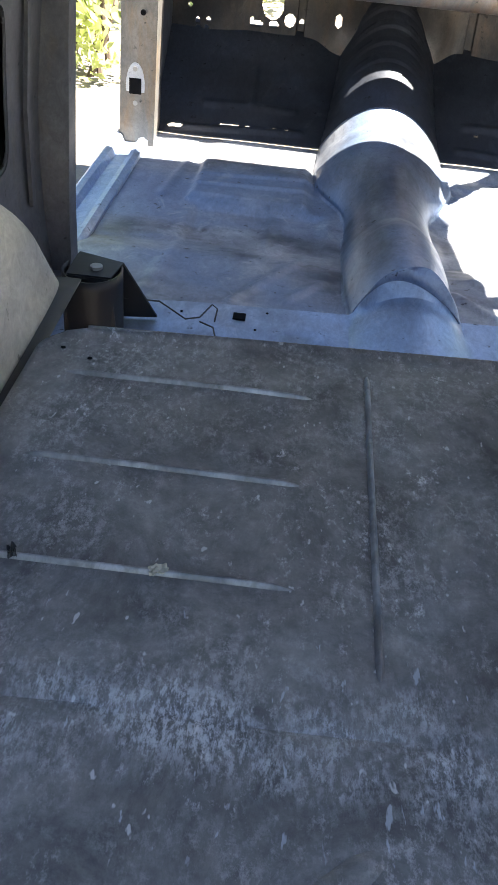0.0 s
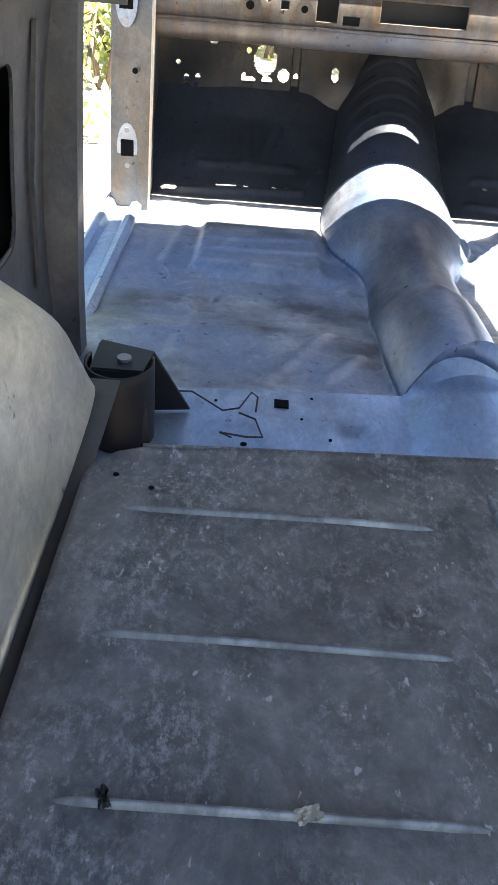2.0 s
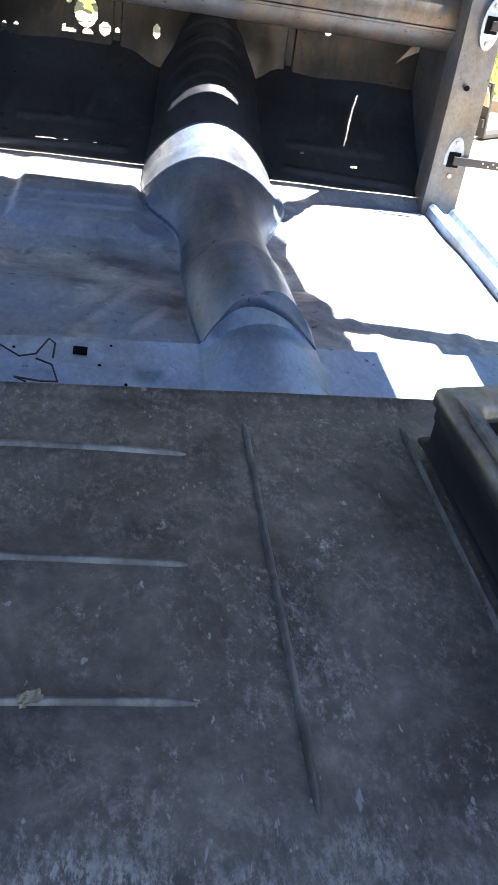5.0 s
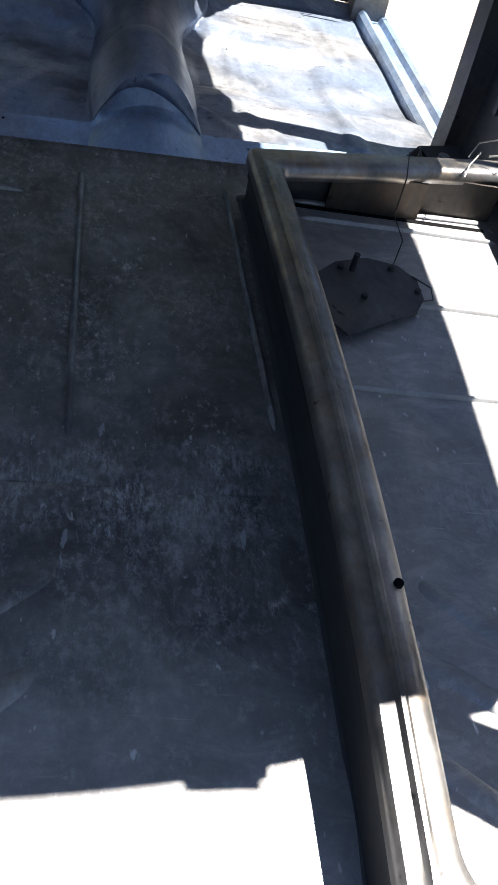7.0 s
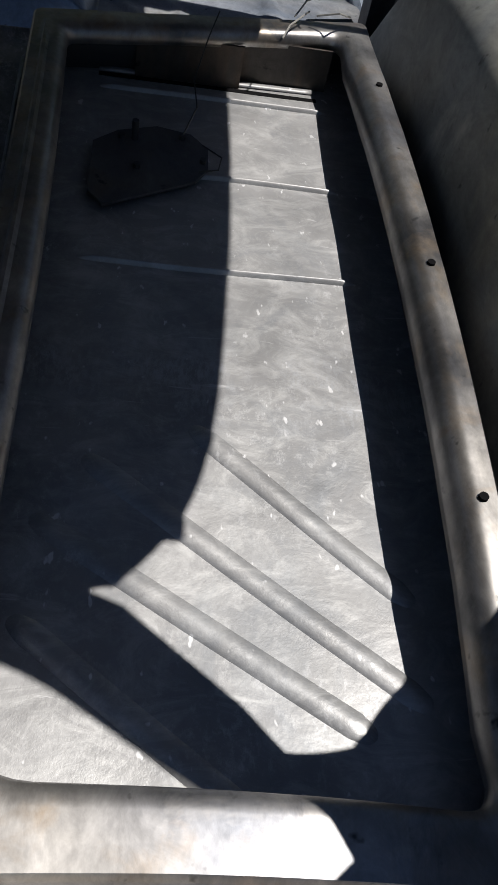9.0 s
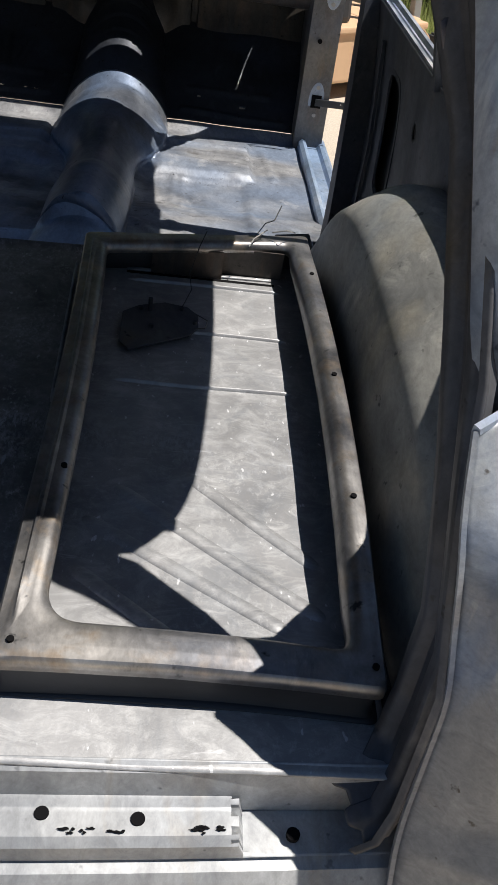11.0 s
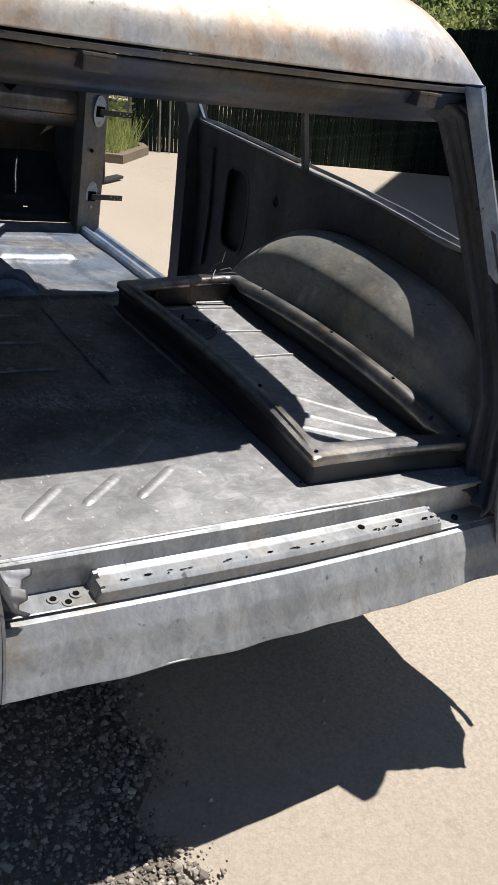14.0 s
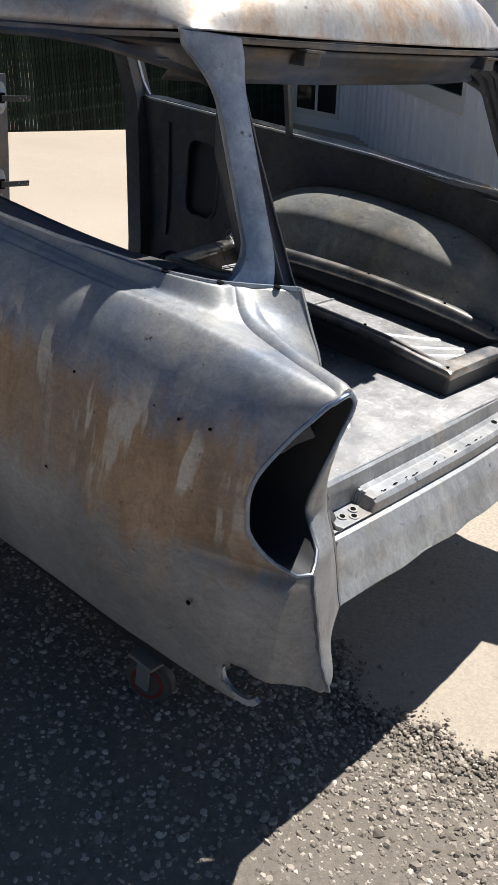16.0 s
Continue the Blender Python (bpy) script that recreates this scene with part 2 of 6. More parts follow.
def b_floor(nt, b):
    big = ramp(nt, noise_tex(nt, 3.2, 6, 0.62), [(0.3, 0.0), (0.7, 1.0)])
    col = mix(nt, big, (0.29, 0.295, 0.305), (0.47, 0.475, 0.49))
    mott = ramp(nt, noise_tex(nt, 17, 6, 0.72), [(0.35, 0.0), (0.68, 1.0)])
    col = mix(nt, mott, mix(nt, 0.35, col, (0.22, 0.22, 0.23)), col)
    wear = ramp(nt, noise_tex(nt, 85, 6, 0.8, (1, 0.6, 1)), [(0.54, 0.0), (0.66, 0.8)])
    where = ramp(nt, noise_tex(nt, 5.3, 5, 0.65), [(0.40, 0.0), (0.68, 1.0)])
    worn = mix(nt, 1.0, wear, where, "MULTIPLY")
    col = mix(nt, worn, col, (0.62, 0.63, 0.66))
    flecks = ramp(nt, noise_tex(nt, 95, 2, 0.5, (1, 0.5, 1)), [(0.70, 0.0), (0.745, 1.0)])
    col = mix(nt, flecks, col, (0.75, 0.76, 0.79))
    scr = ramp(nt, noise_tex(nt, 26, 4, 0.6, (0.25, 1.6, 1), 1.5), [(0.68, 0.0), (0.72, 0.7)])
    col = mix(nt, scr, col, (0.66, 0.67, 0.70))
    sw = ramp(nt, noise_tex(nt, 16, 7, 0.75, (1, 1.8, 1), 1.3), [(0.46, 0.0), (0.66, 0.45)])
    col = mix(nt, sw, col, (0.70, 0.71, 0.72))
    col = mix(nt, ramp(nt, noise_tex(nt, 6, 7, 0.72, (1.5, 1, 1), 0.8), [(0.48, 0.0), (0.68, 0.5)]), col, (0.22, 0.24, 0.27))
    tc, sep = nt.nodes.new("ShaderNodeTexCoord"), nt.nodes.new("ShaderNodeSeparateXYZ")
    nt.links.new(tc.outputs["Object"], sep.inputs[0])
    def shifted(sock, k):
        m = nt.nodes.new("ShaderNodeMath")
        m.operation = "MULTIPLY_ADD"
        nt.links.new(noise_tex(nt, 7, 5, 0.65), m.inputs[0])
        m.inputs[1].default_value = k
        nt.links.new(sock, m.inputs[2])
        return m.outputs[0]
    front = ramp(nt, shifted(sep.outputs[1], 0.3), [(0.36, 0.0), (0.52, 1.0)])
    inner = ramp(nt, shifted(sep.outputs[0], 0.16), [(0.20, 1.0), (0.28, 0.0)])
    keepc = ramp(nt, worn, [(0.0, 1.0), (0.6, 0.0)])
    coat = mix(nt, 1.0, mix(nt, 1.0, front, inner, "MULTIPLY"), keepc, "MULTIPLY")
    patch = ramp(nt, noise_tex(nt, 7, 8, 0.78, (1, 0.8, 1), 0.4), [(0.36, 0.0), (0.64, 1.0)])
    paint = mix(nt, patch, (0.070, 0.070, 0.073), mix(nt, mott, (0.15, 0.148, 0.148), (0.29, 0.285, 0.28)))
    haze = ramp(nt, noise_tex(nt, 110, 6, 0.85, (1, 0.6, 1)), [(0.48, 0.0), (0.60, 0.55)])
    paint = mix(nt, mix(nt, 1.0, haze, ramp(nt, noise_tex(nt, 8, 6, 0.7, (1, 1, 1), 0.5), [(0.44, 0.06), (0.62, 1.0)]), "MULTIPLY"), paint, (0.44, 0.44, 0.455))
    def zone(sock, stops):
        return ramp(nt, shifted(sock, 0.05), stops)
    drips = ramp(nt, noise_tex(nt, 85, 3, 0.6, (1, 0.28, 1), 0.3), [(0.675, 0.0), (0.71, 0.5)])
    drips = mix(nt, 1.0, drips, mix(nt, 1.0, zone(sep.outputs[1], [(0.40, 0.0), (0.47, 1.0), (0.66, 1.0), (0.73, 0.0)]), ramp(nt, sep.outputs[0], [(0.10, 1.0), (0.2, 0.0)]), "MULTIPLY"), "MULTIPLY")
    scour = mix(nt, 1.0, ramp(nt, noise_tex(nt, 130, 5, 0.8, (1.3, 0.5, 1)), [(0.46, 0.0), (0.58, 1.0)]), mix(nt, 1.0, zone(sep.outputs[1], [(0.49, 0.0), (0.545, 1.0), (0.59, 1.0), (0.645, 0.0)]), ramp(nt, noise_tex(nt, 11, 5, 0.7, (0.8, 1, 1)), [(0.42, 0.0), (0.60, 0.9)]), "MULTIPLY"), "MULTIPLY")
    nt.links.new(mix(nt, scour, mix(nt, drips, mix(nt, coat, col, mix(nt, mix(nt, 1.0, flecks, (0.8, 0.8, 0.8), "MULTIPLY"), paint, (0.5, 0.51, 0.53))), (0.50, 0.55, 0.64)), (0.46, 0.48, 0.52)), b.inputs["Base Color"])
    nt.links.new(ramp(nt, coat, [(0.0, 0.5), (1.0, 0.15)]), b.inputs["Metallic"])
    rg = ramp(nt, noise_tex(nt, 12, 5, 0.6), [(0.3, 0.38), (0.7, 0.6)])
    nt.links.new(rg, b.inputs["Roughness"])
    bump(nt, b, noise_tex(nt, 60, 5, 0.75), 0.22, 0.002)


M_FLOOR = mat("cargo_floor_metal", b_floor, 0.5, 0.7)


def plain(name, c, rough=0.6, metal=0.0, var=0.25, scale=12.0, bmp=0.15):
    def build(nt, b):
        n = noise_tex(nt, scale, 5, 0.65)
        nt.links.new(mix(nt, n, tuple(x * (1 - var) for x in c), tuple(min(1, x * (1 + var)) for x in c)), b.inputs["Base Color"])
        bump(nt, b, noise_tex(nt, scale * 5, 4, 0.6), bmp, 0.003)
    return mat(name, build, rough, metal)


M_RIB = steel((0.32, 0.325, 0.34), (0.12, 0.122, 0.13), (0.15, 0.15, 0.15), (0.2, 0.215, 0.24), 0.4, (0.35, 0.55), (0.5, 0.65), (0.5, 0.75), (9, 9, 1))
# Near-black base shared by the bracket, a floor scrap and the driver seat.
M_BRACKET = plain("near_black_steel", (0.017, 0.018, 0.022), 0.5, 0.3)
# Dark steel parts; also colours the sheets that stand for shade in cavities.
M_DARK = plain("dark_steel_and_shade", (0.04, 0.043, 0.05), 0.55, 0.3)
M_BLACK = plain("black_hole_edge", (0.006, 0.006, 0.007), 0.95)
M_BLACK.node_tree.nodes["Principled BSDF"].inputs["Specular IOR Level"].default_value = 0.1
M_WIRE = plain("black_wire", (0.03, 0.03, 0.03), 0.5)
M_RUBBER_RED = plain("red_rubber", (0.24, 0.04, 0.032), 0.6)
M_GREY = plain("zinc", (0.35, 0.35, 0.34), 0.5, 0.5)
M_WOOD = plain("grey_timber", (0.20, 0.16, 0.12), 0.8, 0, 0.4, 9)
M_ORANGE = plain("faded_orange_paint", (0.50, 0.25, 0.09), 0.5, 0, 0.2)
def b_slat(nt, b):
    info = nt.nodes.new("ShaderNodeObjectInfo")
    tone = mix(nt, info.outputs["Random"], (0.005, 0.010, 0.009), (0.016, 0.030, 0.024))
    # Paler green flecks stand for daylight showing through the fence's weave.
    nt.links.new(mix(nt, ramp(nt, noise_tex(nt, 14, 5, 0.7, (1, 1, 0.6)), [(0.5, 0.0), (0.68, 0.6)]), mix(nt, ramp(nt, noise_tex(nt, 48, 3, 0.6, (1, 1, 0.45)), [(0.58, 0.0), (0.66, 0.9)]), tone, (0.06, 0.09, 0.07)), (0.03, 0.045, 0.034)), b.inputs["Base Color"])


M_SLAT = mat("dark_green_plastic_slat", b_slat, 0.8, 0.0, 0.15)
M_SIDING = plain("pale_blue_grey_siding", (0.88, 0.905, 0.96), 0.6, 0, 0.04, 2)
M_WHITE = plain("white_trim", (0.75, 0.76, 0.78), 0.5, 0, 0.05)
M_GLASS = plain("dark_window_glass", (0.02, 0.025, 0.025), 0.05, 0, 0.1, 3, 0.0)
def leaf(name, c):
    """Leaf that shines back and lets part of the light through."""
    m = plain(name, c, 0.45, 0, 0.5, 4)
    nt = m.node_tree
    out, b = nt.nodes["Material Output"], nt.nodes["Principled BSDF"]
    t = node(nt, "ShaderNodeBsdfTranslucent")
    nt.links.new(mix(nt, noise_tex(nt, 5, 4), tuple(x * 1.1 for x in c), tuple(x * 1.9 for x in c)), t.inputs["Color"])
    both = nt.nodes.new("ShaderNodeMixShader")
    both.inputs[0].default_value = 0.42
    nt.links.new(b.outputs[0], both.inputs[1])
    nt.links.new(t.outputs[0], both.inputs[2])
    nt.links.new(both.outputs[0], out.inputs["Surface"])
    return m


M_LEAF = leaf("leaf_green", (0.16, 0.22, 0.09))
M_LEAFY = leaf("leaf_yellow_green", (0.34, 0.38, 0.15))
M_BARK = plain("bark", (0.10, 0.075, 0.055), 0.9, 0, 0.4, 8)
M_PEB = plain("pale_pebble", (0.42, 0.38, 0.33), 0.8, 0, 0.35, 6)
M_DEBRIS = plain("dry_leaf_scrap", (0.42, 0.38, 0.30), 0.8, 0, 0.3, 60)


def b_ground(nt, b):
    conc = mix(nt, ramp(nt, noise_tex(nt, 90, 4, 0.7), [(0.35, 0.0), (0.65, 1.0)]), (0.385, 0.335, 0.275), (0.60, 0.535, 0.45))
    conc = mix(nt, ramp(nt, noise_tex(nt, 1.3, 4, 0.6), [(0.35, 0.0), (0.7, 0.5)]), conc, (0.46, 0.405, 0.335))
    conc = mix(nt, ramp(nt, noise_tex(nt, 0.45, 6, 0.62, (1, 1, 1), 0.5), [(0.4, 0.0), (0.66, 0.55)]), conc, (0.39, 0.335, 0.27))
    conc = mix(nt, ramp(nt, noise_tex(nt, 9, 5, 0.7), [(0.62, 0.0), (0.72, 0.5)]), conc, (0.27, 0.225, 0.175))
    nt.links.new(conc, b.inputs["Base Color"])
    bump(nt, b, noise_tex(nt, 70, 5, 0.75), 0.5, 0.008)


M_GROUND = mat("pale_concrete", b_ground, 0.85)
M_GRAVEL = plain("gravel_bed", (0.20, 0.178, 0.152), 0.9, 0, 0.5, 60, 0.8)
def b_stone(nt, b):
    geo = nt.nodes.new("ShaderNodeNewGeometry")
    tone = ramp(nt, geo.outputs["Random Per Island"], [(0.0, (0.14, 0.122, 0.105)), (0.45, (0.29, 0.258, 0.22)), (0.8, (0.45, 0.40, 0.345)), (1.0, (0.62, 0.57, 0.50))])
    nt.links.new(mix(nt, 0.3, tone, noise_tex(nt, 60, 4, 0.7), "OVERLAY"), b.inputs["Base Color"])


M_STONE = mat("crushed_gravel", b_stone, 0.85)

# ---- builders ----
YARD = []          # top-level things that stand in the sloping yard's frame


def thing(name, label, category, group="", kind="", data=None):
    ob = new(name, data)
    YARD.append(ob)
    return tagged(ob, label, category, group, kind)


def mesh_of(name, bm, material, smooth=True):
    me = bpy.data.meshes.new(name)
    bm.normal_update()
    bm.to_mesh(me)
    bm.free()
    me.materials.append(material)
    if smooth:
        me.polygons.foreach_set("use_smooth", [True] * len(me.polygons))
        me.set_sharp_from_angle(angle=radians(38))
    return me


TAIL_PARTS = {"quarter_panel", "seam_flange", "opening_edge", "pipe_notch_rim", "lamp_bracket", "tail_lamp_rim", "tail_lamp_pocket", "lamp_tab", "panel_hole", "corner_gusset", "d_pillar", "opening_jamb", "window_flange", "screw_hole"}
ROOF_PARTS = {"roof", "rear_roof_gutter", "rear_header", "side_gutter", "roof_rail"}


def settle(name, bm):
    """The old shell is not quite true: its right rear corner sits forward, in and high, and the roof's right edge is pushed in."""
    for v in bm.verts:
        x, y, z = v.co
        if name in ROOF_PARTS:
            v.co.z += 0.028 * x
            if x > 0:
                v.co.x -= 0.040 * min(1, x / 0.6) * max(0.0, min(1.0, (1.0 - y) / 0.6))
        elif x > 0:
            g = max(0.0, min(1.0, (1.0 - y) / 0.7)) * min(1.3, x / 0.65)
            k = max(0.0, z - 0.55)
            low = max(0.0, min(1.0, (0.74 - z) / 0.24)) * max(0.0, min(1.0, (x - 0.62) / 0.18)) * max(0.0, min(1.0, (0.1 - y) / 0.2))
            v.co = (x - (0.004 + 0.045 * k) * g + (0.02 + 0.04 * max(0.0, min(1.0, (x - 0.8) / 0.09))) * low, y + 0.024 * g + 0.025 * low, z + 0.042 * k * g + 0.014 * low)


def part(name, bm, material, parent, label="", solid=0.0, smooth=True):
    if name in TAIL_PARTS or name in ROOF_PARTS:
        settle(name, bm)
    ob = new(name, mesh_of(name, bm, material, smooth))
    ob.parent = parent
    if solid:
        md = ob.modifiers.new("thickness", "SOLIDIFY")
        md.thickness, md.offset = solid, 0
    return tagged(ob, label)


def solo(name, bm, material, label, category, group="", kind="", smooth=True):
    return thing(name, label, category, group, kind, mesh_of(name, bm, material, smooth))


def sheet(nu, nv, f, keep=None):
    """A grid surface; f(u, v) in 0..1 gives the place; keep(u, v) of a cell's middle drops cells that are open."""
    bm = bmesh.new()
    vs = [[bm.verts.new(f(i / nu, j / nv)) for j in range(nv + 1)] for i in range(nu + 1)]
    for i in range(nu):
        for j in range(nv):
            if keep is None or keep((i + 0.5) / nu, (j + 0.5) / nv):
                bm.faces.new((vs[i][j], vs[i + 1][j], vs[i + 1][j + 1], vs[i][j + 1]))
    loose = [v for v in bm.verts if not v.link_faces]
    for v in loose:
        bm.verts.remove(v)
    return bm


def box(bm, lo, hi, bevel=0.0, m=None):
    r = bmesh.ops.create_cube(bm, size=1)
    vs = r["verts"]
    for v in vs:
        v.co = Vector([l + (c + 0.5) * (h - l) for c, l, h in zip(v.co, lo, hi)])
    if bevel:
        es = list({e for v in vs for e in v.link_edges})
        rr = bmesh.ops.bevel(bm, geom=es, offset=bevel, segments=2, affect="EDGES", profile=0.6)
        vs = list({v for f in rr["faces"] for v in f.verts} | {v for v in vs if v.is_valid})
    if m is not None:
        bmesh.ops.transform(bm, matrix=m, verts=vs)
    return vs


def boxes(*items):
    bm = bmesh.new()
    for it in items:
        box(bm, *it)
    return bm


def interp(x, pts):
    if x <= pts[0][0]:
        return pts[0][1]
    for (a, va), (b, vb) in zip(pts, pts[1:]):
        if x <= b:
            k = (x - a) / (b - a)
            return va + (vb - va) * k
    return pts[-1][1]


def smooth_interp(x, pts):
    """Cubic through the points."""
    n = len(pts)
    if x <= pts[0][0]:
        return pts[0][1]
    for i in range(n - 1):
        a, b = pts[i], pts[i + 1]
        if x <= b[0]:
            h = b[0] - a[0]
            k = (x - a[0]) / h
            ma = (b[1] - pts[i - 1][1]) / (b[0] - pts[i - 1][0]) if i else (b[1] - a[1]) / h
            mb = (pts[i + 2][1] - a[1]) / (pts[i + 2][0] - a[0]) if i + 2 < n else (b[1] - a[1]) / h
            return ((2*k**3 - 3*k*k + 1) * a[1] + (k**3 - 2*k*k + k) * h * ma + (-2*k**3 + 3*k*k) * b[1] + (k**3 - k*k) * h * mb)
    return pts[-1][1]


def sweep(path, profile, up=(0, 0, 1), closed=False):
    """A bar: profile points (side, height) carried along a path of places."""
    bm = bmesh.new()
    P = [Vector(p) for p in path]
    rings = []
    n = len(P)
    for i, p in enumerate(P):
        t = (P[(i + 1) % n] - P[i - 1]) if closed else (P[min(i + 1, n - 1)] - P[max(i - 1, 0)])
        t.normalize()
        side = t.cross(Vector(up)).normalized()
        top = side.cross(t).normalized()
        rings.append([bm.verts.new(p + side * a + top * b) for a, b in profile])
    m = len(profile)
    for i in range(n if closed else n - 1):
        A, B = rings[i], rings[(i + 1) % n]
        for k in range(m):
            bm.faces.new((A[k], A[(k + 1) % m], B[(k + 1) % m], B[k]))
    if not closed:
        bm.faces.new(rings[0][::-1])
        bm.faces.new(rings[-1])
    return bm


def tube(path, r, n=8, up=(0, 0, 1)):
    return sweep(path, [(r * math.cos(2 * math.pi * k / n), r * math.sin(2 * math.pi * k / n)) for k in range(n)], up)


def disc(bm, centre, normal, r, depth, n=20, r2=None):
    m = Matrix.Translation(centre) @ Vector(normal).to_track_quat("Z", "Y").to_matrix().to_4x4()
    bmesh.ops.create_cone(bm, cap_ends=True, segments=n, radius1=r, radius2=r if r2 is None else r2, depth=depth, matrix=m)
    return bm


def sorted_lo(a, b, y, z):
    return (min(a, b), y, z)


def sorted_hi(a, b, y, z):
    return (max(a, b), y, z)


def bead(p, a, b, w, h):
    """Height of a pressed rib from a to b at the place p."""
    ax, ay = a
    dx, dy = b[0] - ax, b[1] - ay
    L = math.hypot(dx, dy)
    k = ((p[0] - ax) * dx + (p[1] - ay) * dy) / L / L
    over = max(0.0, -k, k - 1) * L
    d = math.hypot(abs((p[0] - ax) * dy - (p[1] - ay) * dx) / L, over)
    return h * 0.5 * (1 + math.cos(math.pi * d / w)) if d < w else 0.0


# ---- the ground ----
def ground_z(x, y):
    return -0.006 + 0.012 * noise.noise(Vector((x * 0.25, y * 0.25, 0)))


def build_ground():
    bm = bmesh.new()
    R = [0, 0.6, 1.2, 2, 3, 4.5, 6.5, 9, 13, 20, 35, 80, 250, 900]
    n = 48
    rings = []
    for r_ in R[1:]:
        rings.append([bm.verts.new((r_ * math.cos(2*math.pi*k/n), 1 + r_ * math.sin(2*math.pi*k/n), ground_z(r_*math.cos(2*math.pi*k/n), 1 + r_*math.sin(2*math.pi*k/n)) if r_ < 20 else 0)) for k in range(n)])
    c = bm.verts.new((0, 1, 0))
    for k in range(n):
        bm.faces.new((c, rings[0][k], rings[0][(k + 1) % n]))
        for A, B in zip(rings, rings[1:]):
            bm.faces.new((A[k], B[k], B[(k + 1) % n], A[(k + 1) % n]))
    return solo("ground", bm, M_GROUND, "pale sandy concrete yard sloping gently", "ground", kind="structure")


build_ground()

# ---- the shell ----
BODY = thing("car_body", "stripped bare steel station wagon body shell without doors, glass or tailgate", "car body")
FLOOR_Z = 0.70
RIBS = [((-0.53, 1.06), (-0.19, 1.06)), ((-0.53, 0.873), (-0.198, 0.873)), ((-0.53, 0.704), (-0.198, 0.704)),
        ((-0.116, 1.136), (-0.113, 0.60)), ((0.094, 1.15), (0.111, 0.63)),
        ((-0.50, 0.086), (-0.388, 0.192)), ((-0.376, 0.106), (-0.261, 0.203)), ((-0.263, 0.105), (-0.132, 0.209)),
        ((-0.30, 0.285), (-0.115, 0.439)), ((-0.24, 0.232), (-0.128, 0.336)),
        ((0.33, 0.482), (0.53, 0.295)), ((0.23, 0.438), (0.53, 0.20)), ((0.19, 0.37), (0.48, 0.175)), ((0.185, 0.272), (0.38, 0.115)),
        ((0.20, 1.09), (0.53, 1.09)), ((0.20, 0.90), (0.53, 0.90)), ((0.20, 0.718), (0.53, 0.718))]


def cargo_z(x, y):
    z = FLOOR_Z
    z -= 0.004 * math.exp(-((y - 0.541) / 0.006) ** 2) if x < 0.1 else 0
    z += 0.0035 * noise.noise(Vector((x * 5, y * 5, 0)))
    return z


def cargo_p(x, v):
    end = 1.205 + 0.06 * x
    y = -0.022 + (end + 0.022) * v
    near = max(0.0, y - end + 0.06)
    x *= 1 - (0.06 - (0.06 ** 2 - min(near, 0.06) ** 2) ** 0.5) / 0.585
    return (x, y, cargo_z(x, y) + 0.008 * max(0.0, 1 - (end - y) / 0.014))


part("cargo_floor", sheet(160, 160, lambda u, v: cargo_p(-0.585 + 1.17 * u, v)), M_FLOOR, BODY, "scuffed dark grey steel load floor with pressed ribs", 0.004)
part("floor_front_lip", sheet(60, 4, lambda u, v: (-0.525 + 1.05 * u, 1.206 + 0.06 * (1.05 * u - 0.525) + 0.01 * v, FLOOR_Z + 0.008 - 0.2 * v)), M_FLOOR, BODY, "", 0.003)


def floor_rib(a, b):
    """One pressed rib, rounded across and run out at both ends."""
    a, b = Vector((*a, 0)), Vector((*b, 0))
    d = (b - a).normalized()
    n = Vector((-d.y, d.x, 0))
    L = (b - a).length
    def f(u, v):
        end = min(1.0, min(u, 1 - u) * L / 0.022)
        wide = min(abs(d.x), abs(d.y)) > 0.1
        w = (0.014 if wide else 0.0046) * (0.35 + 0.65 * end ** 0.5)
        p = a + d * (u * L) + n * (2 * v - 1) * w
        return (p.x, p.y, cargo_z(p.x, p.y) + 0.0012 + (0.0048 if wide else 0.0066) * end ** 0.7 * math.cos(math.pi / 2 * (2 * v - 1)) ** 0.9 - 0.001 * (abs(2 * v - 1) > 0.99))
    part("floor_rib", sheet(48, 10, f), M_RIB if b.x < 0.12 and b.y > 0.5 else M_FLOOR, BODY)


for a, b in RIBS:
    floor_rib(a, b)


def tunnel_w(y):
    return smooth_interp(y, [(1.2, 0.125), (1.70, 0.118), (1.78, 0.112), (2.0, 0.125), (2.3, 0.125), (2.5, 0.118), (2.62, 0.135), (2.8, 0.205), (2.95, 0.215), (3.12, 0.21), (3.3, 0.188), (3.6, 0.16)])


def tunnel_h(x, y):
    w = tunnel_w(y)
    crest = smooth_interp(y, [(1.2, 0.048), (1.60, 0.052), (1.70, 0.060), (1.765, 0.063), (1.785, 0.120), (1.83, 0.122), (2.0, 0.125), (2.3, 0.128), (2.55, 0.132), (2.8, 0.150), (3.1, 0.160), (3.3, 0.17), (3.6, 0.17)])
    if y > 3.34:
        crest += 0.005 * (1 if int((y - 3.34) / 0.03) % 2 else 0)
    d = abs(x - 0.020) / (w * 1.04)
    return crest * (1 - d * d) ** 0.85 if d < 1 else 0.0


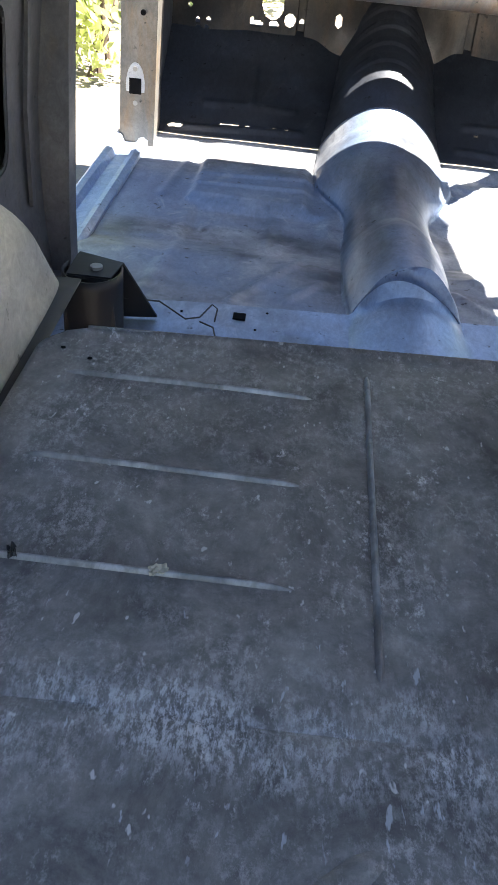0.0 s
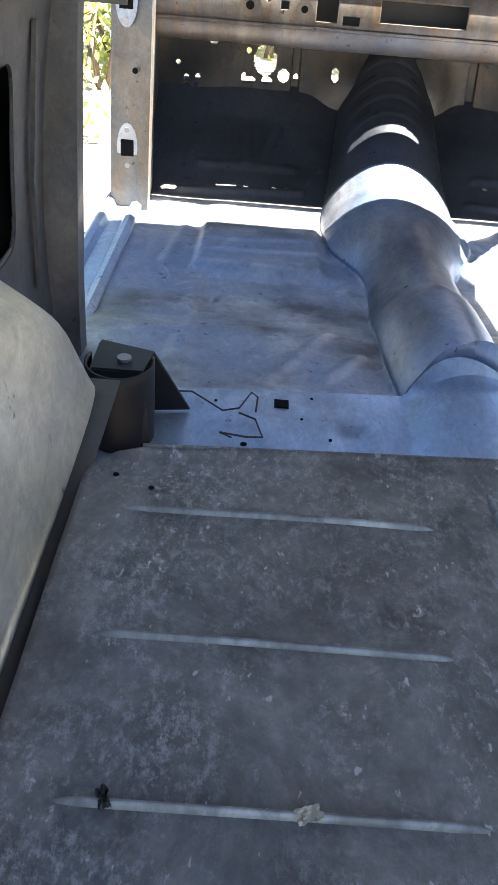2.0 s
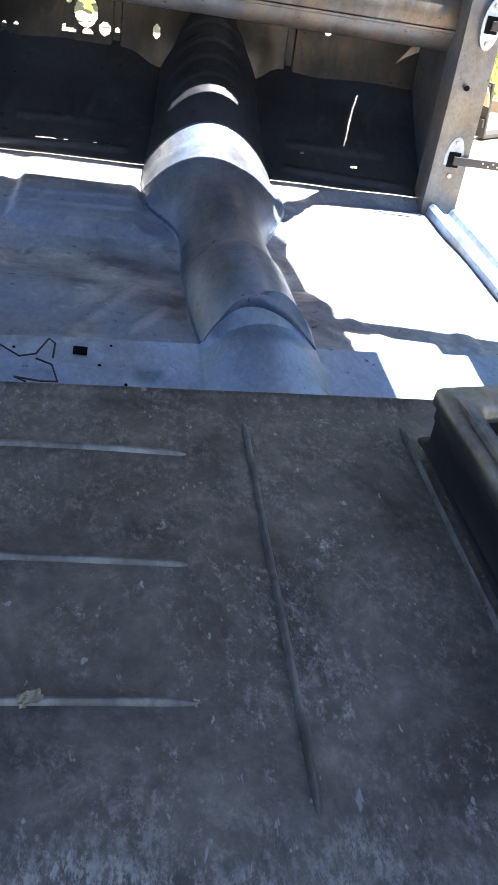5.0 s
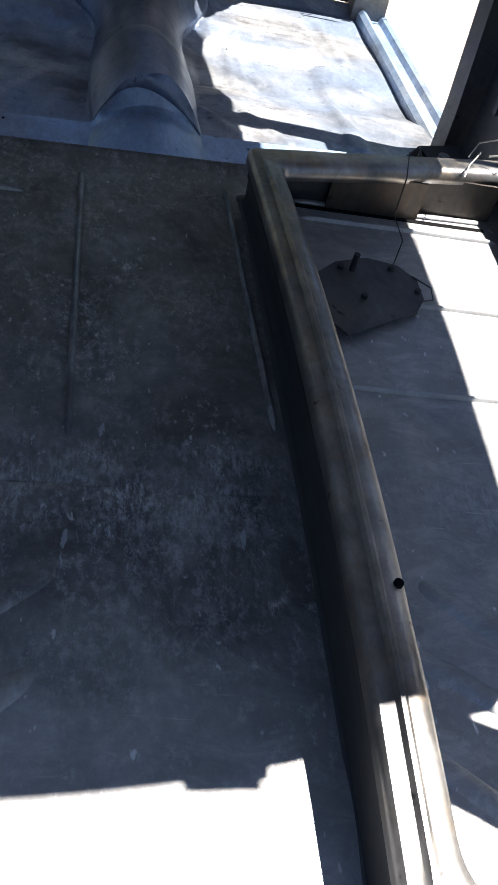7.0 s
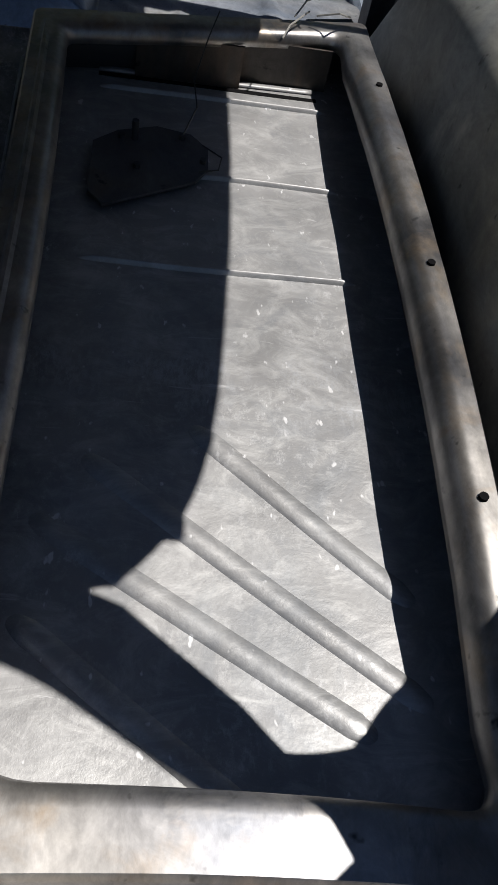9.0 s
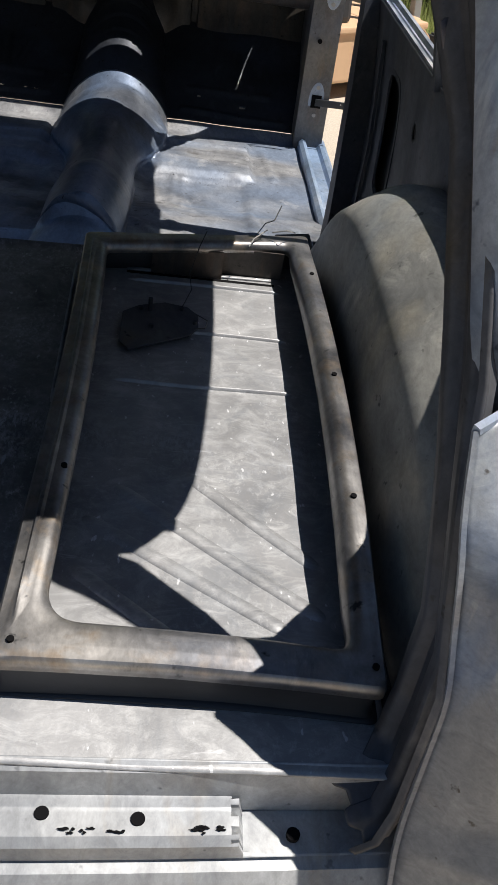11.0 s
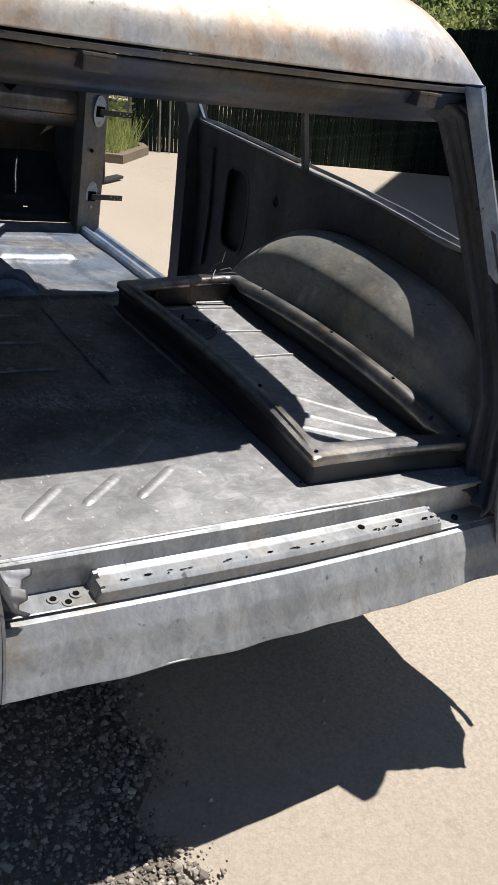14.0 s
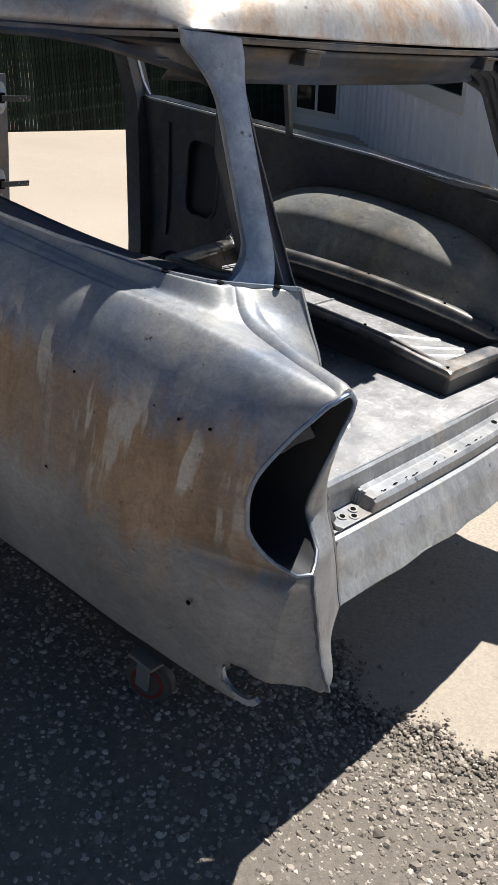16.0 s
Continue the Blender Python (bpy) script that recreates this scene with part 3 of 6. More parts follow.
FRONT_RIBS = [((k * 0.56, y), (k * 0.20, y + 0.03)) for k in (-1, 1) for y in (2.70, 2.80, 2.90)] + [
    (k_a, k_b) for k in (-1, 1) for k_a, k_b in (
        ((k * 0.574, 1.913), (k * 0.567, 2.09)), ((k * 0.546, 1.917), (k * 0.55, 2.26)), ((k * 0.374, 1.884), (k * 0.227, 2.152)), ((k * 0.246, 1.91), (k * 0.165, 2.03)),
        ((k * 0.315, 2.25), (k * 0.313, 2.56)), ((k * 0.286, 2.26), (k * 0.284, 2.56)), ((k * 0.66, 2.62), (k * 0.63, 2.95)))] + [
    ((-0.72, 3.205), (-0.27, 3.225)), ((0.30, 3.225), (0.72, 3.205)), ((-0.62, 3.32), (-0.30, 3.32)), ((0.32, 3.33), (0.66, 3.33)), ((-0.46, 3.33), (-0.46, 3.46)), ((-0.40, 3.36), (-0.36, 3.46)), ((0.52, 3.38), (0.52, 3.5))]


def front_z(x, y):
    y -= 0.08 * x * max(0.0, min(1.0, (2.4 - y) / 0.6))
    z = interp(y, [(1.2, 0.455), (1.785, 0.464), (1.80, 0.425), (2.15, 0.40), (2.25, 0.375), (2.6, 0.36), (3.1, 0.34), (3.5, 0.56), (3.62, 0.66)])
    if y > 3.1:
        z -= 0.02 * math.sin(math.pi * min(1, (y - 3.1) / 0.4))
    ax = abs(x)
    pad = max(0.0, min(1.0, (ax - 0.20) / 0.03, (0.585 - ax) / 0.022, (y - 2.575) / 0.03, (3.02 - y) / 0.03))
    dish = max(0.0, min(1.0, (ax - 0.15) / 0.03, (0.56 - ax) / 0.03, (y - 2.25) / 0.04, (2.57 - y) / 0.03))
    z += 0.020 * pad - 0.012 * dish
    z += sum(bead((x, y), a, b, 0.024, 0.0065) for a, b in FRONT_RIBS) + tunnel_h(x, y)
    return z + 0.005 * noise.noise(Vector((x * 4, y * 4, 3)))


TOE_SLOTS = [(-0.715, 3.205, 0.026, 0.012), (-0.525, 3.235, 0.036, 0.007), (-0.458, 3.235, 0.010, 0.006), (-0.36, 3.235, 0.008, 0.006), (-0.318, 3.235, 0.009, 0.006), (0.36, 3.30, 0.007, 0.006), (0.55, 3.27, 0.012, 0.006)]
toe_at = lambda u, v: (-0.80 + 1.60 * u, 3.17 + 0.45 * v)
# Continues the front floor's pressing; its dark colour stands for the dashboard's shade.
part("toe_board", sheet(330, 90, lambda u, v: (*toe_at(u, v), front_z(*toe_at(u, v))), lambda u, v: all(((toe_at(u, v)[0] - a) / w) ** 2 + ((toe_at(u, v)[1] - b) / h) ** 2 > 1 for a, b, w, h in TOE_SLOTS)), M_TOE, BODY, "steel toe board below the firewall, coloured dark for the shade under the dashboard", 0.004)
def step_edge(x):
    return 1.79 + 0.08 * x


def front_at(u, v):
    x = -0.80 + 1.60 * u
    y = step_edge(x) + (3.168 - step_edge(x)) * v
    return (x, y, front_z(x, y) - 0.004)


def step_at(u, v):
    x = -0.80 + 1.60 * u
    y = 1.2 + (step_edge(x) - 1.2) * v
    dent = 0.010 * math.exp(-((x + 0.215) / 0.03) ** 4) * max(0.0, min(1.0, (1.66 - y) / 0.03))
    return (x, y, front_z(x, y) - 0.004 - dent)


part("step_panel", sheet(170, 70, step_at), M_STEP, BODY, "pale blue bare steel step panel ahead of the load floor", 0.004)
part("front_floor", sheet(170, 170, front_at), M_FRONT, BODY, "bluish bare steel front floor with pressed pads", 0.004)


def tunnel_f(u, v):
    y = 1.775 + 1.393 * v
    x = 0.020 + tunnel_w(y) * 1.03 * (2 * u - 1)
    return (x, y, front_z(x, y) + 0.002)


part("transmission_tunnel", sheet(60, 200, tunnel_f), M_TUNNEL, BODY, "brushed grey steel transmission tunnel", 0.004)


def rocker(s):
    prof = [(0.06, 0.0), (0.06, 0.030), (0.045, 0.042), (0.03, 0.038), (0.02, 0.022), (-0.02, 0.022), (-0.03, 0.046), (-0.045, 0.052), (-0.058, 0.040), (-0.06, 0.0), (-0.06, -0.08), (0.06, -0.08)]
    return part("door_sill", sweep([(s * 0.84, 2.02, 0.36), (s * 0.845, 2.5, 0.345), (s * 0.85, 3.15, 0.325)], prof), M_STEP, BODY, "grooved bare steel door sill")


rocker(-1), rocker(1)


# belt line and gutter line of the upper body, half width by y
def belt_x(y):
    return smooth_interp(y, [(-0.05, 0.56), (0.10, 0.635), (0.18, 0.70), (0.28, 0.745), (0.45, 0.755), (0.7, 0.76), (1.0, 0.772), (1.3, 0.785), (2.04, 0.805)])


def inner_belt(y):
    return smooth_interp(y, [(0.10, 0.635), (0.18, 0.70), (0.28, 0.748), (0.45, 0.782), (0.7, 0.793), (1.0, 0.798), (1.3, 0.80), (2.04, 0.81)])


def belt_top(y):
    return 1.104 + 0.022 * max(0.0, min(1.0, (y - 0.35) / 0.5))


def gutter_x(y):
    return smooth_interp(y, [(0.30, 0.585), (0.40, 0.635), (0.55, 0.672), (0.9, 0.70), (1.4, 0.712), (2.4, 0.705), (2.8, 0.67), (3.0, 0.60)])


BELT_Z = 1.125


def roof_edge_y(k):
    """Rear edge of the roof by k = x / half width."""
    return 0.29 + 0.065 * abs(k) ** 3


def roof_f(u, v):
    k = math.sin(math.pi / 2 * (2 * u - 1))
    v = v ** 1.9
    y0 = roof_edge_y(k)
    y1 = 3.04 - 0.25 * abs(k) ** 3
    y = y0 + (y1 - y0) * v
    half = smooth_interp(y, [(0.27, 0.60), (0.34, 0.628), (0.42, 0.658), (0.55, 0.69), (0.9, 0.718), (1.4, 0.73), (2.4, 0.722), (2.8, 0.69), (3.02, 0.64)])
    edge = interp(v, [(0, 1.507), (0.06, 1.49), (0.2, 1.465), (1, 1.44)])
    rise = smooth_interp(v, [(0, 0.0), (0.008, 0.24), (0.03, 0.54), (0.07, 0.80), (0.13, 0.93), (0.25, 1.0), (0.4, 1.02), (0.75, 0.95), (0.93, 0.6), (1, 0.3)])
    return (k * half, y, edge + 0.225 * rise * max(0.0, 1 - abs(k) ** 4.0) ** 0.52)


part("roof", sheet(48, 56, roof_f), M_ROOF, BODY, "bare steel domed roof with pale brown tint", 0.004)
N = 40
rim = [(lambda k: (k * 0.630, roof_edge_y(k) + 0.004, 1.498))(-0.985 + 1.97 * i / N) for i in range(N + 1)]
part("rear_roof_gutter", sweep(rim, [(0.010, 0.003), (0.011, -0.002), (0.009, -0.008), (-0.010, -0.008), (-0.010, 0.003)]), M_EDGE, BODY)
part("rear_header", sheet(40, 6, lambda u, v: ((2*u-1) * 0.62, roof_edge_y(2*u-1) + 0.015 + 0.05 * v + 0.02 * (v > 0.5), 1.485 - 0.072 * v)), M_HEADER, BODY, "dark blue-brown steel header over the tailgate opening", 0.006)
# Lining is coloured dark to hold down bounced light under the roof.
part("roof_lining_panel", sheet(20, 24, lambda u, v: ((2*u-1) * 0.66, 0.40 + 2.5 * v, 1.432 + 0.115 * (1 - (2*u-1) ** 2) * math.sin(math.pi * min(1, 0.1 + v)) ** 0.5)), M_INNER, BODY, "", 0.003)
for s in (-1, 1):
    ys = [0.355 + i * (2.80 - 0.355) / 40 for i in range(41)]
    part("side_gutter", sweep([(s * (gutter_x(y) + 0.02), y, interp(y, [(0.355, 1.497), (0.55, 1.478), (0.9, 1.455), (2.8, 1.44)])) for y in ys], [(0.007, 0.005), (0.009, 0.0), (0.007, -0.005), (-0.008, -0.005), (-0.008, 0.004)]), M_EDGE, BODY)
    def rail_f(u, v):
        """Gutter edge, lower lip with its rounded rear corner, then the return inside."""
        y = 0.35 + 2.45 * u ** 1.4
        push = max(0.0, min(1.0, (1.0 - y) / 0.6))
        zg = interp(y, [(0.31, 1.488), (0.38, 1.482), (0.9, 1.455), (2.8, 1.44)])
        zl = smooth_interp(y, [(0.335, 1.372), (0.37, 1.388), (0.42, 1.405), (0.545, 1.43), (0.77, 1.442), (2.8, 1.422)]) - (0.019 if s > 0 else -0.008 - 0.034 * max(0.0, min(1.0, (0.8 - y) / 0.4)))
        xl = smooth_interp(y, [(0.335, 0.604), (0.418, 0.682), (0.545, 0.72), (0.773, 0.731), (0.96, 0.725), (1.18, 0.722), (2.4, 0.715), (2.8, 0.68)]) - (0 if s > 0 else 0.022 * push)
        line = [(gutter_x(y) + 0.004, zg + 0.006 + 0.022 * max(0.0, min(1.0, (y - 0.36) / 0.2))), (gutter_x(y) + 0.024, zg - 0.002), (gutter_x(y) + 0.012, zg - 0.010), (xl - 0.006, zl + 0.010), (xl, zl), (xl - 0.006, zl - 0.006), (xl - 0.022, zl - 0.005), (xl - 0.05, zl + 0.004), (xl - 0.06, zl + 0.03)]
        x, z = line[round(v * 8)]
        return (s * x, y, z)
    part("roof_rail", sheet(60, 8, rail_f), M_EDGE, BODY, "blue-grey steel roof side rail under the gutter", 0.003)


for x in (-0.357, 0.385):
    pocket_ = tagged(new("hinge_pocket"), "dark steel tailgate hinge pocket in the header")
    pocket_.parent = BODY
    lift_ = 0.028 * x
    part("pocket_box", boxes(((x - 0.026, 0.296, 1.456 + lift_), (x + 0.026, 0.340, 1.484 + lift_), 0.004)), M_HEADER, pocket_, smooth=False)
    part("pocket_lip", boxes(((x - 0.030, 0.290, 1.4825 + lift_), (x + 0.030, 0.352, 1.4875 + lift_), 0.001)), M_EDGE, pocket_, smooth=False)


# outer skin of the rear corners: profile curves down the body (v 0 at the window flange, 1 at the lower edge), lofted round the tail
def lip(v):
    """Edge of the tailgate opening."""
    return Vector((smooth_interp(v, [(0, 0.603), (0.1, 0.602), (0.2, 0.604), (0.3, 0.609), (0.4, 0.616), (0.5, 0.609), (0.6, 0.598), (0.7, 0.593), (0.85, 0.595), (1, 0.601)]),
                   smooth_interp(v, [(0, 0.06), (0.1, 0.025), (0.2, -0.006), (0.3, -0.025), (0.4, -0.046), (0.5, -0.063), (0.6, -0.085), (0.7, -0.105), (0.8, -0.126), (1, -0.156)]),
                   smooth_interp(v, [(0, 1.10), (0.1, 1.035), (0.2, 0.985), (0.3, 0.926), (0.4, 0.85), (0.5, 0.773), (0.6, 0.695), (0.7, 0.645), (0.8, 0.59), (0.9, 0.545), (1, 0.518)])))


def seam(v):
    """Fin tip, inner edge of the lamp opening and the seam below it."""
    return Vector((smooth_interp(v, [(0, 0.675), (0.1, 0.70), (0.2, 0.738), (0.25, 0.757), (0.3, 0.776), (0.33, 0.765), (0.36, 0.761), (0.42, 0.755), (0.5, 0.75), (0.6, 0.744), (0.65, 0.754), (0.675, 0.773), (0.7, 0.805), (0.8, 0.803), (1, 0.805)]),
                   smooth_interp(v, [(0, 0.115), (0.1, 0.045), (0.2, -0.085), (0.25, -0.146), (0.3, -0.197), (0.33, -0.193), (0.36, -0.184), (0.42, -0.168), (0.5, -0.146), (0.6, -0.130), (0.65, -0.158), (0.675, -0.187), (0.7, -0.203), (0.8, -0.225), (0.9, -0.25), (1, -0.28)]),
                   smooth_interp(v, [(0, 1.10), (0.1, 1.052), (0.2, 1.034), (0.25, 1.034), (0.3, 1.034), (0.33, 1.005), (0.36, 0.978), (0.42, 0.928), (0.5, 0.855), (0.6, 0.785), (0.65, 0.750), (0.675, 0.731), (0.7, 0.714), (0.8, 0.635), (0.9, 0.56), (1, 0.512)])))


def brow(v):
    """Outer edge of the lamp opening."""
    return Vector((smooth_interp(v, [(0, 0.70), (0.1, 0.735), (0.2, 0.778), (0.25, 0.800), (0.3, 0.820), (0.33, 0.837), (0.36, 0.849), (0.4, 0.862), (0.5, 0.888), (0.6, 0.892), (0.63, 0.885), (0.66, 0.868), (0.68, 0.853), (0.7, 0.832), (0.74, 0.85), (0.8, 0.862), (1, 0.862)]),
                   smooth_interp(v, [(0, 0.135), (0.1, 0.07), (0.2, -0.072), (0.25, -0.14), (0.3, -0.198), (0.33, -0.190), (0.36, -0.178), (0.4, -0.157), (0.5, -0.116), (0.6, -0.120), (0.63, -0.133), (0.66, -0.155), (0.68, -0.173), (0.7, -0.192), (0.74, -0.197), (0.8, -0.195), (0.9, -0.20), (1, -0.20)]),
                   smooth_interp(v, [(0, 1.10), (0.1, 1.054), (0.2, 1.045), (0.25, 1.046), (0.3, 1.042), (0.33, 1.027), (0.36, 1.005), (0.4, 0.972), (0.5, 0.88), (0.6, 0.80), (0.63, 0.774), (0.66, 0.746), (0.68, 0.731), (0.7, 0.716), (0.74, 0.69), (0.8, 0.635), (0.9, 0.54), (1, 0.44)])))


def flank(y, v):
    """Side of the quarter panel at y."""
    yy = max(y, smooth_interp(v, [(0, 0.16), (0.1, 0.13), (0.2, 0.10), (1, 0.10)])) if y < 0.2 else y
    far = max(0.0, min(1.0, (y - 0.1) / 0.4))
    bx = belt_x(max(yy, 0.2)) - 0.705
    x = smooth_interp(v, [(0, 0.735), (0.1, 0.765), (0.2, 0.805), (0.3, 0.840), (0.4, 0.887), (0.5, 0.912), (0.6, 0.923), (0.7, 0.931), (0.8, 0.926), (0.9, 0.908), (1, 0.885)])
    x += bx * max(0, 1 - v * 3.5) + 0.010 * far - 0.02 * max(0, (y - 1) / 1.0) * (v > 0.3)
    z = smooth_interp(v, [(0, 1.10), (0.1, 1.066), (0.2, 1.062), (0.3, 1.054), (0.4, 0.985), (0.5, 0.885), (0.6, 0.79), (0.7, 0.70), (0.8, 0.60), (0.9, 0.50), (1, 0.42)])
    return Vector((x, yy, z + 0.016 * far * max(0, 1 - abs(v - 0.12) / 0.12)))


def catmull(p, t):
    i = min(int(t), len(p) - 2)
    w = t - i
    a, b = p[i], p[i + 1]
    m0 = (b - p[i - 1]) * 0.5 if i else (b - a)
    m1 = (p[i + 2] - a) * 0.5 if i + 2 < len(p) else (b - a)
    return a * (2*w**3 - 3*w*w + 1) + m0 * (w**3 - 2*w*w + w) + b * (-2*w**3 + 3*w*w) + m1 * (w**3 - w*w)


STEPS = (7, 7, 12, 22, 14, 14, 14, 14, 14)
COLS = [i + k / n for i, n in enumerate(STEPS) for k in range(n)] + [len(STEPS)]
ROWS_V = 110


def quarter(s_):
    def ring(v):
        a, b, c = lip(v), seam(v), brow(v)
        mid = a.lerp(b, 0.52) + Vector((0, smooth_interp(v, [(0, -0.006), (0.2, -0.004), (0.32, 0.010), (0.45, -0.012), (0.6, -0.018), (0.8, -0.014), (1, 0.010)]), smooth_interp(v, [(0, 0.0), (0.15, 0.001), (0.3, -0.010), (0.45, 0.0), (0.85, 0.0), (1, 0.014)])))
        return [a, mid, b, c] + [flank(y, v) for y in (0.1, 0.32, 0.62, 1.0, 1.5, 2.02)]
    bm = bmesh.new()
    grid = []
    for j in range(ROWS_V + 1):
        v = j / ROWS_V
        pts = ring(v)
        row = []
        for t in COLS:
            p = catmull(pts, t) if t < 2 or t > 2.999 else pts[2].lerp(pts[3], t - 2)
            if 2 < t < 3 and v < 0.34:
                p.z += 0.013 * math.sin(math.pi * (t - 2)) * min(1, v / 0.15)
            if t > 2.99:
                p.x += 0.0035 * noise.noise(Vector((p.y * 3, p.z * 4, s_ * 7)))
            hem = 0.508 + 0.003 * noise.noise(Vector((p.y * 70, p.x * 50, 2)))
            cut = t > 2.1 and p.z < hem and p.y < -0.15
            if cut:
                p.z = hem
            row.append((t, v, bm.verts.new((s_ * p.x, p.y, p.z)), cut))
        grid.append(row)
    for j in range(ROWS_V):
        for i in range(len(COLS) - 1):
            t, v = (COLS[i] + COLS[i + 1]) / 2, (j + 0.5) / ROWS_V
            c = (grid[j][i][2].co + grid[j + 1][i + 1][2].co) / 2
            if 2 < t < 3 and 0.312 < v < 0.70:
                continue
            if (c.y - 0.95) ** 2 / 0.38 ** 2 + (c.z - 0.36) ** 2 / 0.36 ** 2 < 1 and t > 3:
                continue
            if (c.y + 0.14) ** 2 / 0.042 ** 2 + (c.z - 0.478) ** 2 / 0.034 ** 2 < 1 and t > 2.6:
                continue
            if all(q[3] for q in (grid[j][i], grid[j + 1][i], grid[j + 1][i + 1], grid[j][i + 1])):
                continue
            bm.faces.new((grid[j][i][2], grid[j + 1][i][2], grid[j + 1][i + 1][2], grid[j][i + 1][2]))
    for v in [v for v in bm.verts if not v.link_faces]:
        bm.verts.remove(v)
    part("quarter_panel", bm, M_QUARTER, BODY, "heat-stained bare steel rear quarter panel with brown rust film", 0.004)
    ks = [0.312 + 0.388 * i / 26 for i in range(27)]
    arch = [seam(0.312).lerp(brow(0.312), k / 5) + Vector((0, -0.004 * math.sin(math.pi * k / 5), 0.013 * math.sin(math.pi * k / 5))) for k in range(1, 5)]
    loop = [brow(v) for v in ks] + [seam(v) for v in ks[::-1]] + arch
    part("tail_lamp_rim", sweep([(s_ * p.x, p.y - 0.001, p.z) for p in loop], [(0.0042 * math.cos(k * math.pi / 4), 0.0042 * math.sin(k * math.pi / 4)) for k in range(8)], closed=True, up=(0, 1, 0)), M_TUNNEL, BODY, "folded dull edge of the tail lamp opening")
    mid = sum(loop, Vector()) / len(loop)
    n = len(loop)
    # Pocket sheet is coloured near-black to stand for shade inside the lamp opening.
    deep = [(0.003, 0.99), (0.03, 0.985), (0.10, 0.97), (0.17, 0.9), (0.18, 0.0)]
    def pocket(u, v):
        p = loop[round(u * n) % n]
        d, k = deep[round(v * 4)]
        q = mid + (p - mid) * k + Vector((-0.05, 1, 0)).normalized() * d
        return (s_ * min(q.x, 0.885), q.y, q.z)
    part("tail_lamp_pocket", sheet(n, 4, pocket), M_DARK, BODY, "pocket sheet behind the tail lamp opening, coloured dark for its shade")
    if s_ > 0:
        part("lamp_bracket", sweep([(s_ * 0.885, -0.075, 0.862), (s_ * 0.82, -0.065, 0.852), (s_ * 0.757, -0.10, 0.855)], [(0.002, 0.015), (0.002, -0.015), (-0.002, -0.015), (-0.002, 0.015)]), M_INNER, BODY, "dim steel strap across the lamp cavity")
    else:
        part("lamp_tab", sweep([(s_ * 0.775, -0.135, 0.945), (s_ * 0.79, -0.11, 0.925), (s_ * 0.80, -0.09, 0.90)], [(0.001, 0.013), (0.001, -0.010), (-0.001, -0.010), (-0.001, 0.013)]), M_INNER, BODY, "small dim tab in the lamp cavity")
    for hx, hy, hz, hr in ((0.941, 0.338, 0.712, 0.006), (0.931, 0.142, 0.67, 0.005), (0.908, 0.039, 0.931, 0.0035), (0.902, -0.025, 0.938, 0.0035), (0.905, 0.10, 0.93, 0.003), (0.91, 0.20, 0.925, 0.003), (0.915, 0.30, 0.918, 0.003), (0.913, -0.034, 0.604, 0.006)):
        bm2 = bmesh.new()
        fy = max(0.1, hy)
        k = min((abs(flank(fy, v).z - hz), v) for v in [0.3 + i / 200 for i in range(120)])[1]
        if hy > 0.1:
            hx = flank(hy, k).x + 0.002
        disc(bm2, (s_ * (hx - 0.001), hy, hz), (1, 0, 0.25), hr * 0.8, 0.003, 12)
        part("panel_hole", bm2, M_BLACK, BODY)
    ev = [0.0 + i / 40 for i in range(41)]
    part("opening_edge", sweep([(s_ * (lip(v).x - 0.001), lip(v).y - 0.002, lip(v).z) for v in ev], [(0.0028, 0.003), (0.0028, -0.003), (-0.0028, -0.003), (-0.0028, 0.003)], up=(0, 1, 0)), M_QUARTER, BODY)
    # ragged seam below the lamp opening
    part("seam_flange", sweep([(s_ * (seam(v).x + 0.0012 * math.sin(v * 140)), seam(v).y - 0.004, seam(v).z) for v in [0.70 + 0.3 * i / 24 for i in range(25)]], [(0.0022, 0.004), (0.002, -0.004), (-0.0022, -0.004), (-0.002, 0.004)], up=(0, 1, 0)), M_TUNNEL, BODY, "rough split seam")
    hook = [(0.874 - 0.004 * math.cos(a), -0.145 - 0.046 * math.sin(a), 0.478 - 0.038 * math.cos(a)) for a in [-1.9 + 3.1 * i / 14 for i in range(15)]]
    part("pipe_notch_rim", sweep([(s_ * x, y, z) for x, y, z in hook], [(0.006, 0.004), (0.006, -0.004), (-0.006, -0.004), (-0.006, 0.004)], up=(1, 0, 0)), M_BODY, BODY)


def d_pillar(s_):
    def f(u, v):
        v *= 1.075
        c = Vector((0.632 - 0.020 * v + (0.010 - 0.030 * v if s_ > 0 else 0), 0.115 + 0.188 * v, 1.085 + 0.374 * v))
        a = 2 * math.pi * u
        foot, head = max(0, (0.22 - v) / 0.22) ** 2, min(1.0, max(0, (v - 0.76) / 0.24) ** 2)
        out = math.cos(a) > 0
        wide = Vector((0.78, 0.62, 0)) * ((0.022 if s_ > 0 else 0.027) + ((0.058 * foot + (0.06 if s_ > 0 else 0.045) * head) if out else (-0.020 * foot + 0.012 * head)))
        deep = Vector((-0.55, 0.83, 0)) * 0.022
        r = 1 / max(abs(math.cos(a)), abs(math.sin(a))) ** 0.75
        p = c + wide * math.cos(a) * r + deep * math.sin(a) * r
        return (s_ * p.x, p.y, p.z)
    part("d_pillar", sheet(32, 36, f), M_PILLAR, BODY, "slim sloping bare steel rear pillar")


